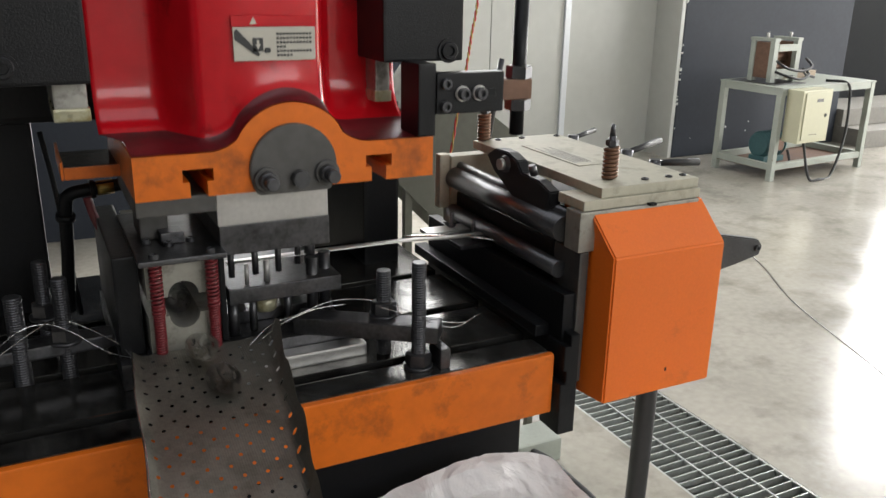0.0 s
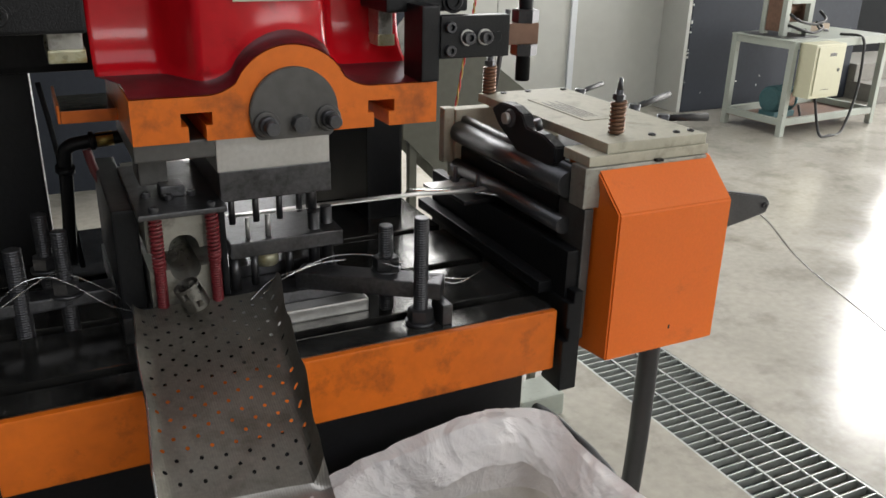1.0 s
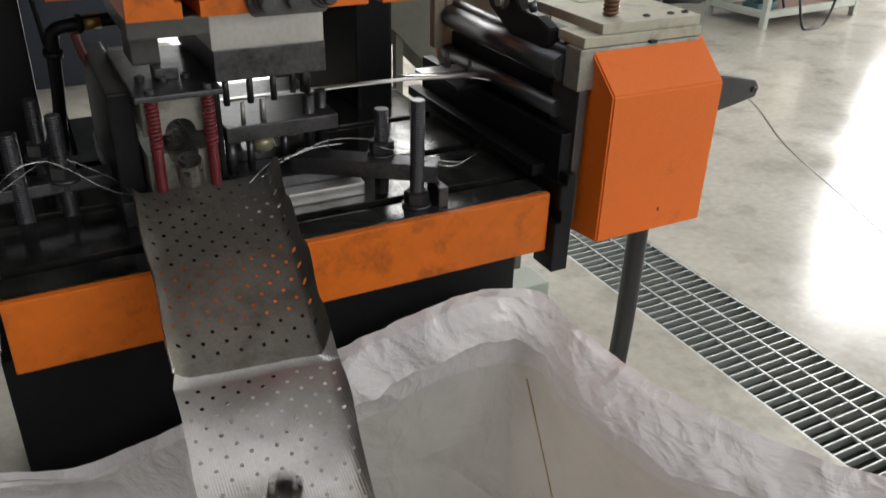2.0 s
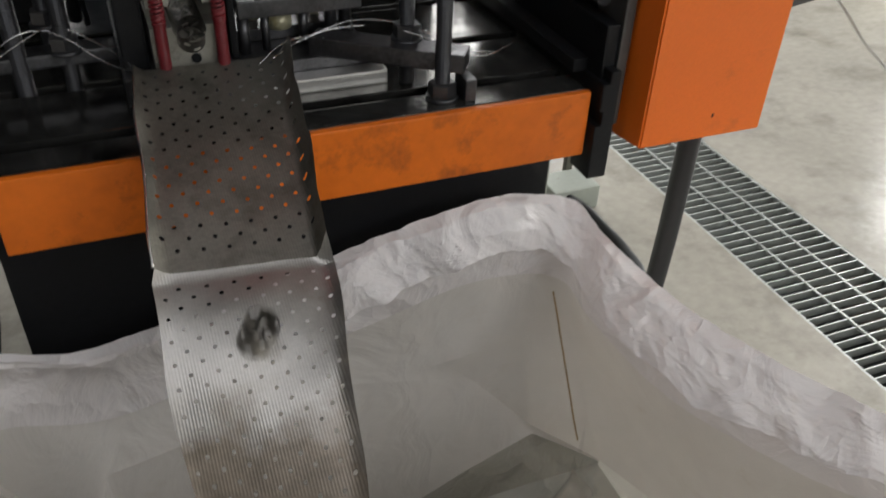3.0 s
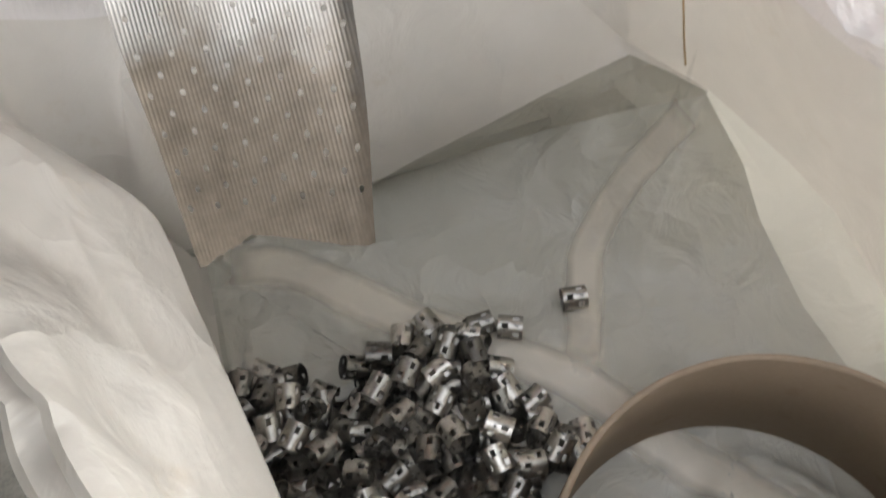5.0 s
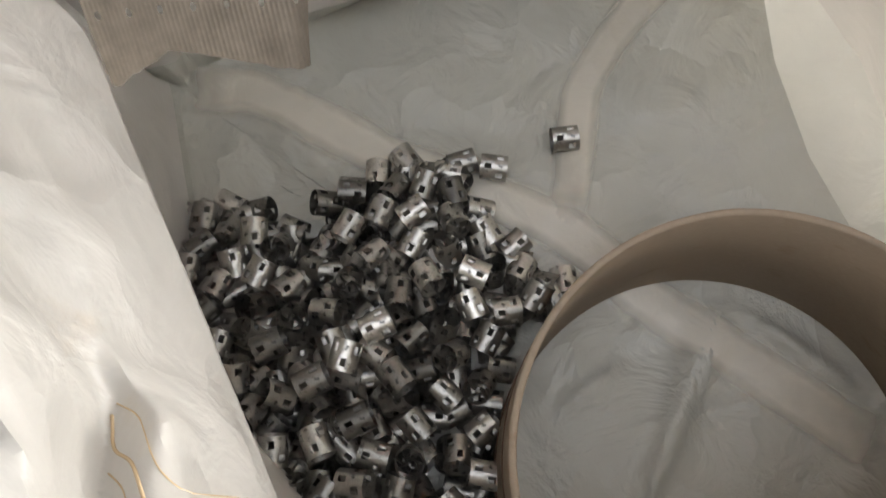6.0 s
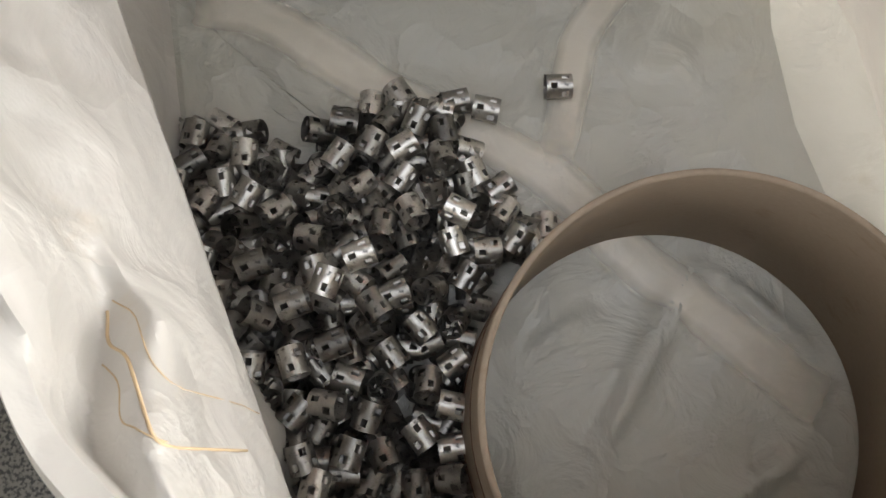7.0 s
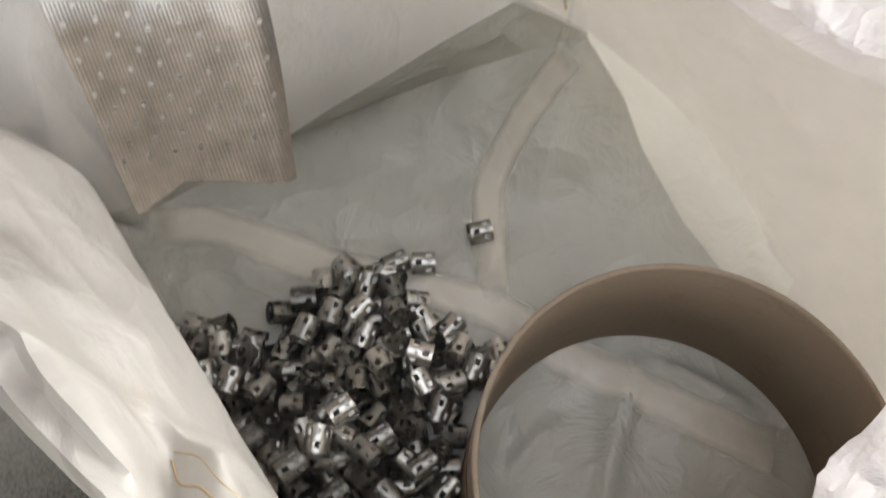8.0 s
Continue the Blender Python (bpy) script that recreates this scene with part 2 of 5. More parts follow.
def bag_material(name, base, trans, dirt, folds=6, depth=1.0, rough=0.36):
    m = material(name, base, rough, 0, 0.04, 16, 4, 0, dark=dirt, dark_at=(0.62, 0.95), trans=trans)
    n, lk = m.node_tree.nodes, m.node_tree.links
    tc, soft, cell, weave = n.new("ShaderNodeTexCoord"), n.new("ShaderNodeTexNoise"), n.new("ShaderNodeTexVoronoi"), n.new("ShaderNodeTexBrick")
    soft.inputs["Scale"].default_value, soft.inputs["Detail"].default_value, soft.inputs["Distortion"].default_value = 9, 5, 0.8
    cell.feature = "F1"
    cell.inputs["Scale"].default_value = folds
    mixv = n.new("ShaderNodeMix")
    mixv.data_type = "RGBA"
    mixv.inputs["Factor"].default_value = 0.12
    lk.new(tc.outputs["Object"], soft.inputs["Vector"])
    lk.new(tc.outputs["Object"], mixv.inputs["A"])
    lk.new(soft.outputs["Color"], mixv.inputs["B"])
    lk.new(mixv.outputs["Result"], cell.inputs["Vector"])
    fold_lines = n.new("ShaderNodeMapRange")
    fold_lines.inputs["From Max"].default_value = 1.0
    lk.new(cell.outputs["Distance"], fold_lines.inputs["Value"])
    b1, b2, b3 = n.new("ShaderNodeBump"), n.new("ShaderNodeBump"), n.new("ShaderNodeBump")
    b1.inputs["Strength"].default_value, b1.inputs["Distance"].default_value = min(1, 0.30 * depth), 0.05 / folds * 6 * depth
    lk.new(fold_lines.outputs[0], b1.inputs["Height"])
    b2.inputs["Strength"].default_value, b2.inputs["Distance"].default_value = 0.50, 0.012
    lk.new(soft.outputs["Fac"], b2.inputs["Height"])
    lk.new(b1.outputs[0], b2.inputs["Normal"])
    weave.inputs["Scale"].default_value, weave.inputs["Mortar Size"].default_value = 170, 0.06
    lk.new(tc.outputs["Object"], weave.inputs["Vector"])
    b3.inputs["Strength"].default_value, b3.inputs["Distance"].default_value = 0.12, 0.001
    lk.new(weave.outputs["Fac"], b3.inputs["Height"])
    lk.new(b2.outputs[0], b3.inputs["Normal"])
    lk.new(b3.outputs[0], n["Principled BSDF"].inputs["Normal"])
    return m


# One white cloth in several tones: how light falls is put into them.
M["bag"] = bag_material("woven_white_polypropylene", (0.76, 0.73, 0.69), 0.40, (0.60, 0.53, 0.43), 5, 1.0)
# Base and tuck: greyer cloth with their shade put into the colour.
M["bag_base"] = bag_material("grey_shaded_base_cloth", (0.565, 0.555, 0.50), 0.20, (0.43, 0.405, 0.335), 9, 1.6, 0.33)
# Rim: brighter copy, the stronger light on it put into the colour.
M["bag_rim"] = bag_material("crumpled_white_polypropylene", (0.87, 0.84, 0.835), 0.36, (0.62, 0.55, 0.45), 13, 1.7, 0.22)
# Flap: base colour lowered against the strong light from above.
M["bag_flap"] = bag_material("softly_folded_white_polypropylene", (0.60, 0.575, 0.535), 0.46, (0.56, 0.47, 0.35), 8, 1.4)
# Right panel: catches the light, so its colour is set brighter.
M["bag_panel"] = bag_material("glossy_lit_cloth_panel", (0.82, 0.81, 0.76), 0.50, (0.62, 0.58, 0.48), 7, 1.5, 0.20)
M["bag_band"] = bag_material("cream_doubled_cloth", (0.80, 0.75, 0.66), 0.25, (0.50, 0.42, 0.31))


def frayed(m):
    """Thin the doubled cloth out towards its edges, where the layers part."""
    n, lk = m.node_tree.nodes, m.node_tree.links
    at, nz, tc, ad, rg = n.new("ShaderNodeAttribute"), n.new("ShaderNodeTexNoise"), n.new("ShaderNodeTexCoord"), n.new("ShaderNodeMath"), n.new("ShaderNodeMapRange")
    at.attribute_name = "layers"
    nz.inputs["Scale"].default_value, nz.inputs["Detail"].default_value = 22, 5
    lk.new(tc.outputs["Object"], nz.inputs["Vector"])
    ad.operation = "MULTIPLY_ADD"
    ad.inputs[1].default_value = 0.35
    lk.new(nz.outputs["Fac"], ad.inputs[0])
    lk.new(at.outputs["Fac"], ad.inputs[2])
    rg.inputs["From Min"].default_value, rg.inputs["From Max"].default_value = 0.16, 1.0
    rg.inputs["To Max"].default_value = 0.97
    lk.new(ad.outputs[0], rg.inputs["Value"])
    clear, mix = n.new("ShaderNodeBsdfTransparent"), n.new("ShaderNodeMixShader")
    surface = n["Material Output"].inputs["Surface"]
    old = surface.links[0].from_socket
    lk.new(rg.outputs[0], mix.inputs[0])
    lk.new(clear.outputs[0], mix.inputs[1])
    lk.new(old, mix.inputs[2])
    lk.new(mix.outputs[0], surface)


frayed(M["bag_band"])
M["stain"] = material("rust_brown_stitching", (0.50, 0.37, 0.22), 0.7, 0, 0.2, 80, 12, 0.1)



def ribbed(m):
    """Fine pressed ribs along the sheet."""
    n, lk = m.node_tree.nodes, m.node_tree.links
    tc, wave, wave2, mx, bp = n.new("ShaderNodeTexCoord"), n.new("ShaderNodeTexWave"), n.new("ShaderNodeTexWave"), n.new("ShaderNodeMath"), n.new("ShaderNodeBump")
    wave.inputs["Scale"].default_value, wave.inputs["Distortion"].default_value = 90, 0.15
    wave2.bands_direction = "Y"
    wave2.inputs["Scale"].default_value, wave2.inputs["Distortion"].default_value = 80, 0.3
    mx.operation = "MULTIPLY_ADD"
    mx.inputs[1].default_value = 0.15
    lk.new(tc.outputs["Object"], wave.inputs["Vector"])
    lk.new(tc.outputs["Object"], wave2.inputs["Vector"])
    lk.new(wave2.outputs["Fac"], mx.inputs[0])
    lk.new(wave.outputs["Fac"], mx.inputs[2])
    bp.inputs["Strength"].default_value, bp.inputs["Distance"].default_value = 0.22, 0.001
    lk.new(mx.outputs[0], bp.inputs["Height"])
    lk.new(bp.outputs[0], n["Principled BSDF"].inputs["Normal"])
    # brown film of dirt on the lower end, with a blotchy border
    sep, nz, ad, rg, mix = n.new("ShaderNodeSeparateXYZ"), n.new("ShaderNodeTexNoise"), n.new("ShaderNodeMath"), n.new("ShaderNodeMapRange"), n.new("ShaderNodeMix")
    lk.new(tc.outputs["Object"], sep.inputs[0])
    nz.inputs["Scale"].default_value, nz.inputs["Detail"].default_value = 18, 6
    lk.new(tc.outputs["Object"], nz.inputs["Vector"])
    ad.operation = "MULTIPLY_ADD"
    ad.inputs[1].default_value = 0.12
    lk.new(nz.outputs["Fac"], ad.inputs[0])
    lk.new(sep.outputs["Z"], ad.inputs[2])
    rg.inputs["From Min"].default_value, rg.inputs["From Max"].default_value = 0.925, 0.885
    lk.new(ad.outputs[0], rg.inputs["Value"])
    mix.data_type = "RGBA"
    b = n["Principled BSDF"]
    old = b.inputs["Base Color"].links[0].from_socket
    lk.new(rg.outputs[0], mix.inputs["Factor"])
    lk.new(old, mix.inputs["A"])
    blot, br, bmix = n.new("ShaderNodeTexNoise"), n.new("ShaderNodeMapRange"), n.new("ShaderNodeMix")
    blot.inputs["Scale"].default_value, blot.inputs["Detail"].default_value, blot.inputs["Roughness"].default_value = 26, 8, 0.7
    lk.new(tc.outputs["Object"], blot.inputs["Vector"])
    br.inputs["From Min"].default_value, br.inputs["From Max"].default_value = 0.38, 0.66
    lk.new(blot.outputs["Fac"], br.inputs["Value"])
    bmix.data_type = "RGBA"
    lk.new(br.outputs[0], bmix.inputs["Factor"])
    bmix.inputs["A"].default_value = (0.27, 0.225, 0.178, 1)
    bmix.inputs["B"].default_value = (0.17, 0.14, 0.108, 1)
    lk.new(bmix.outputs["Result"], mix.inputs["B"])
    lk.new(mix.outputs["Result"], b.inputs["Base Color"])
    inv = n.new("ShaderNodeMapRange")
    inv.inputs["To Min"].default_value, inv.inputs["To Max"].default_value = 0.9, 0.25
    lk.new(rg.outputs[0], inv.inputs["Value"])
    lk.new(inv.outputs[0], b.inputs["Metallic"])


# Upper sheet: oily, and the dark press it mirrors is put into its colour.
M["chute_oily_shaded"] = material("oily_shaded_sheet", (0.25, 0.237, 0.205), 0.46, 0.7, 0.18, 200, 7, 0.12, dark=(0.09, 0.08, 0.06), dark_at=(0.5, 0.85), rough_vary=0.10)
ribbed(M["chute"])
ribbed(M["chute_oily_shaded"])

# ---- building helpers ----


def obj(name, bm, mat, parent=None, label=""):
    me = bpy.data.meshes.new(name)
    bm.transform(PLACE[0])
    bm.normal_update()
    bm.to_mesh(me)
    bm.free()
    me.materials.append(mat)
    ob = new(name, me)
    if parent:
        ob.parent = parent
    if label:
        ob["label"] = label
    return ob


def part(name, bm, mat, parent, label=""):
    return obj(name, bm, mat, parent, label)


def root(name, label, category, group="", kind="", at=(0, 0, 0)):
    ob = new(name)
    ob.location = at
    ob.empty_display_size = 0.05
    return tagged(ob, label, category, group, kind)


def join(bm, other):
    me = bpy.data.meshes.new("scratch")
    other.to_mesh(me)
    other.free()
    bm.from_mesh(me)
    bpy.data.meshes.remove(me)
    return bm


def box(x0, x1, y0, y1, z0, z1, bev=0.002, m=None, seg=2):
    bm = bmesh.new()
    bmesh.ops.create_cube(bm, size=1)
    for v in bm.verts:
        v.co = Vector((x0 + (v.co.x + .5) * (x1 - x0), y0 + (v.co.y + .5) * (y1 - y0), z0 + (v.co.z + .5) * (z1 - z0)))
    if bev:
        bmesh.ops.bevel(bm, geom=bm.edges[:], offset=bev, segments=seg, affect="EDGES", profile=0.7)
    if m:
        bm.transform(m)
    return bm


def smooth(bm, on=True):
    for f in bm.faces:
        f.smooth = on
    return bm


def cyl(p0, p1, r0, r1=None, seg=20, bev=0.0):
    r1 = r0 if r1 is None else r1
    p0, p1 = Vector(p0), Vector(p1)
    bm = bmesh.new()
    bmesh.ops.create_cone(bm, cap_ends=True, segments=seg, radius1=r0, radius2=r1, depth=(p1 - p0).length)
    if bev:
        rim = [e for e in bm.edges if len(e.link_faces) == 2 and any(len(f.verts) > 4 for f in e.link_faces)]
        bmesh.ops.bevel(bm, geom=rim, offset=bev, segments=2, affect="EDGES")
    for f in bm.faces:
        f.smooth = len(f.verts) == 4
    q = (p1 - p0).to_track_quat("Z", "Y").to_matrix().to_4x4()
    bm.transform(Matrix.Translation((p0 + p1) / 2) @ q)
    return bm


def prism(points, depth, m=None, bev=0.0):
    """A flat outline in x and z, pushed back along y by depth."""
    bm = bmesh.new()
    f = bm.faces.new([bm.verts.new((x, 0, z)) for x, z in points])
    bmesh.ops.recalc_face_normals(bm, faces=[f])
    geom = bmesh.ops.extrude_face_region(bm, geom=[f])["geom"]
    bmesh.ops.translate(bm, verts=[g for g in geom if isinstance(g, bmesh.types.BMVert)], vec=(0, depth, 0))
    bmesh.ops.recalc_face_normals(bm, faces=bm.faces)
    if bev:
        bmesh.ops.bevel(bm, geom=[e for e in bm.edges if e.calc_face_angle(0) > 0.5], offset=bev, segments=2, affect="EDGES")
    if m:
        bm.transform(m)
    return bm


def spline(pts, n=8):
    pts = [Vector(p) for p in pts]
    ext = [pts[0] * 2 - pts[1]] + pts + [pts[-1] * 2 - pts[-2]]
    out = []
    for i in range(1, len(ext) - 2):
        a, b, c, d = ext[i - 1:i + 3]
        for k in range(n):
            t = k / n
            out.append(0.5 * ((2 * b) + (c - a) * t + (2 * a - 5 * b + 4 * c - d) * t * t + (3 * b - a - 3 * c + d) * t ** 3))
    return out + [pts[-1]]


def sweep(pts, r, seg=8, n=8, flat=1.0, raw=False):
    """A round (or flattened) cord along points."""
    path = [Vector(p) for p in pts] if raw else spline(pts, n)
    bm = bmesh.new()
    rings, side = [], None
    for i, p in enumerate(path):
        d = (path[min(i + 1, len(path) - 1)] - path[max(i - 1, 0)]).normalized()
        if side is None:
            side = d.cross(Vector((0, 0, 1)))
            side = side.normalized() if side.length > 1e-3 else Vector((1, 0, 0))
        side = (side - d * side.dot(d)).normalized()
        up = side.cross(d)
        rings.append([bm.verts.new(p + side * (r * math.cos(a)) + up * (r * flat * math.sin(a))) for a in (2 * math.pi * k / seg for k in range(seg))])
    for a, b in zip(rings, rings[1:]):
        for k in range(seg):
            bm.faces.new((a[k], a[(k + 1) % seg], b[(k + 1) % seg], b[k])).smooth = True
    bm.faces.new(rings[0])
    bm.faces.new(rings[-1][::-1])
    bmesh.ops.recalc_face_normals(bm, faces=bm.faces)
    return bm


def coil(p0, p1, r, wire, turns, seg=6, per=14):
    p0, p1 = Vector(p0), Vector(p1)
    n = int(turns * per)
    pts = [p0.lerp(p1, i / n) + Vector((r * math.cos(2 * math.pi * i / per), r * math.sin(2 * math.pi * i / per), 0)) for i in range(n + 1)]
    return sweep(pts, wire, seg, raw=True)


def hexnut(c, r, h, axis=(0, 0, 1)):
    c, a = Vector(c), Vector(axis)
    return smooth(cyl(c, c + a * h, r, seg=6, bev=0.0012), False)


def stud(base, top, r, pitch=0.0035):
    """A threaded rod: rings of thread over its length, in one mesh."""
    base, top = Vector(base), Vector(top)
    bm = bmesh.new()
    n = int((top - base).length / pitch)
    seg, rows = 14, []
    for i in range(2 * n + 1):
        rr = r if i % 2 else r * 0.88
        z = base.z + (top.z - base.z) * i / (2 * n)
        rows.append([bm.verts.new((base.x + rr * math.cos(2 * math.pi * k / seg), base.y + rr * math.sin(2 * math.pi * k / seg), z)) for k in range(seg)])
    for a, b in zip(rows, rows[1:]):
        for k in range(seg):
            bm.faces.new((a[k], a[(k + 1) % seg], b[(k + 1) % seg], b[k]))
    bm.faces.new(rows[0][::-1])
    bm.faces.new(rows[-1])
    return bm


def socket_screw(c, r, h, axis):
    """A cap screw head with a hexagon socket."""
    c, a = Vector(c), Vector(axis).normalized()
    bm = bmesh.new()
    q = a.to_track_quat("Z", "Y").to_matrix().to_4x4()
    rows = []
    for rr, z, hexa in ((r, 0, 0), (r, h * 0.85, 0), (r * 0.9, h, 0), (r * 0.55, h, 1), (r * 0.5, h * 0.35, 1)):
        rows.append([bm.verts.new((rr * math.cos(2 * math.pi * k / 18), rr * math.sin(2 * math.pi * k / 18), z)) for k in range(18)])
    for p, s in zip(rows, rows[1:]):
        for k in range(18):
            bm.faces.new((p[k], p[(k + 1) % 18], s[(k + 1) % 18], s[k]))
    bm.faces.new(rows[-1])
    bm.transform(Matrix.Translation(c) @ q)
    bmesh.ops.recalc_face_normals(bm, faces=bm.faces)
    return bm


BED = 1.032        # height of the press bed in the machine's drawing
SIZE = 1.212       # the drawing's scale to true metres; the true bed stands 0.951 m high


def true(x, y, z):
    return Vector((SIZE * x, SIZE * y, .951 + SIZE * (z - BED)))


MACHINE = Matrix.Translation((0, 0, .951 - SIZE * BED)) @ Matrix.Scale(SIZE, 4)
PLACE = [Matrix()]

# ---- hall ----


def hall():
    grate = (.985, 1.362, -2.3, 1.65)
    bm = bmesh.new()
    for x0, x1, y0, y1 in ((-6, grate[0], -6, 5.2), (grate[1], 11.2, -6, 5.3), (grate[0], grate[1], -6, grate[2]), (grate[0], grate[1], grate[3], 5.2)):
        join(bm, box(x0, x1, y0, y1, -0.2, 0, 0))
    f = obj("floor", bm, M["floor"])
    tagged(f, "smooth sealed grey concrete floor, scuffed and stained, shiny in daylight", "floor", kind="structure")
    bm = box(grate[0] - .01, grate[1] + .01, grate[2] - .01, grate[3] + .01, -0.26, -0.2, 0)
    tagged(obj("drain_pit", bm, M["pit"]), "dark bottom of the floor drain channel", "drain", kind="structure")
    rear = 5.0
    # rear walls: blue-grey masonry behind the press, a doorway, white panels, a projecting blue-grey bay
    bm = box(-6, 0.0, 4.2, rear + .2, 0, 5.2, 0)
    join(bm, box(0.0, 1.80, rear, rear + .2, 4.5, 5.2, 0))
    join(bm, box(1.80, 1.95, rear, rear + .2, 0, 5.2, 0))
    tagged(obj("wall_rear", bm, M["wall_blue"]), "blue-grey painted rear wall of the factory hall", "wall", kind="structure")
    bm = bmesh.new()
    join(bm, box(1.955, 4.50, 5.10, 5.16, 0, 2.7, 0))
    join(bm, box(1.955, 4.50, 5.10, 5.16, 4.5, 5.2, 0))
    join(bm, box(3.45, 4.50, 5.10, 5.16, 2.7, 4.5, 0))
    w = tagged(obj("wall_panels", bm, M["panel"]), "off-white sandwich panel wall with vertical joints below a high window", "wall", kind="structure")
    for x0, x1 in ((1.955, 2.74), (2.74, 3.485), (3.485, 4.50)):
        part("panel", box(x0 + .004, x1 - .004, 5.06, 5.0995, 0, 2.7 if x1 < 4 else 5.2, 0.004), M["panel"], w)
    part("panel", box(4.462, 4.502, 4.724, 5.058, 0, 5.2, 0.004), M["panel"], w)
    part("joint_strip", box(3.456, 3.513, 5.036, 5.059, 0, 5.2, 0.003), M["wall_light"], w, "pale aluminium joint strip")
    bm = box(4.505, 6.64, 4.72, 6.2, 0, 5.2, 0.01)
    tagged(obj("wall_recess", join(box(6.645, 8.55, 5.3, 5.5, 0, 5.2, 0), join(box(8.55, 11.2, 5.3, 5.5, 4.7, 5.2, 0), box(8.55, 11.2, 5.3, 5.5, 0, 1.4, 0))), M["dark_wall"]), "shaded dark wall recess beside a tall window opening", "wall", kind="structure")
    bay = tagged(obj("wall_bay", bm, M["wall_blue"]), "blue-grey painted wall bay with chipped edge", "wall", kind="structure")
    rnd = random.Random(4)
    bm = bmesh.new()
    for _ in range(26):
        z = rnd.uniform(0.05, 2.2)
        s = rnd.uniform(.005, .016)
        if rnd.random() < .65:
            join(bm, box(4.503, 4.503 + s, 4.714, 4.714 + s, z, z + s * rnd.uniform(1, 3), 0))
        else:
            x = rnd.uniform(4.55, 5.6)
            join(bm, box(x, x + s, 4.716, 4.722, z, z + s * rnd.uniform(.7, 1.6), 0))
    part("paint_chip", bm, M["paint_chip"], bay, "white plaster showing at chips")
    # right side: gate opening; front: opening for the added fill; left: plain
    bm = box(11.2, 11.4, -6, -2.9, 0, 5.2, 0)
    join(bm, box(11.2, 11.4, 3.3, 5.3, 0, 5.2, 0))
    join(bm, box(11.2, 11.4, -2.9, 3.3, 4.7, 5.2, 0))
    tagged(obj("wall_gate", bm, M["panel"]), "off-white wall with a wide open gate", "wall", kind="structure")
    bm = box(-6, 11.4, -6.2, -6, 0, 2.4, 0)
    join(bm, box(-6, 11.4, -6.2, -6, 4.4, 5.2, 0))
    join(bm, box(-6, -0.6, -6.2, -6, 2.4, 4.4, 0))
    join(bm, box(4.6, 11.4, -6.2, -6, 2.4, 4.4, 0))
    tagged(obj("wall_front", bm, M["panel"]), "unseen off-white wall with an opening for added front light", "wall", kind="structure")
    tagged(obj("wall_side", box(-6.2, -6, -6, 5.2, 0, 5.2, 0), M["wall_blue"]), "blue-grey painted side wall", "wall", kind="structure")
    bm = bmesh.new()
    for x0, x1, y0, y1 in ((-6.2, -3.2, -6.2, 6.2), (1.4, 11.4, -6.2, 6.2), (-3.2, 1.4, -6.2, -2.8), (-3.2, 1.4, -0.4, 6.2)):
        join(bm, box(x0, x1, y0, y1, 5.2, 5.4, 0))
    tagged(obj("ceiling", bm, M["ceiling"]), "plain grey hall ceiling with an opening for added roof light", "ceiling", kind="structure")
    tagged(obj("ground", box(-40, 60, -40, 60, -0.5, -0.27, 0), M["panel"]), "pale concrete yard outside the hall", "ground", kind="structure")
    # drain grating: flat bars across, rods along
    g = root("drain_grating", "galvanised steel bar grating over a floor drain", "grating", at=(0, 0, -0.003))
    bar = box(grate[0] + .004, grate[1] - .004, -.0025, .0025, -.03, 0, 0.0006, seg=1)
    me = None
    n = 0
    y = grate[2] + .03
    while y < grate[3] - .02:
        if me is None:
            o = part("bar", bar, M["galv"], g)
            me = o.data
        else:
            o = new("bar", me)
            o.parent = g
        o.location = (0, y, 0)
        y += 0.036
    for x in (grate[0] + .006, grate[0] + .128, grate[0] + .250, grate[1] - .006):
        part("rod", box(x - .004, x + .004, grate[2] + .005, grate[3] - .005, -.009, 0.0015, 0.001, seg=1), M["galv"], g)
    part("grating_edge", join(box(grate[0] - .001, grate[0] + .003, grate[2], grate[3], -.03, .002, 0), box(grate[1] - .003, grate[1] + .001, grate[2], grate[3], -.03, .002, 0)), M["galv"], g)


M["wall_light"] = material("pale_aluminium", (0.68, 0.71, 0.74), 0.4, 0.3, 0.05, 30, 4, 0.02)
hall()

# ---- press: static frame and bed ----
XC = -0.355       # middle of the ram


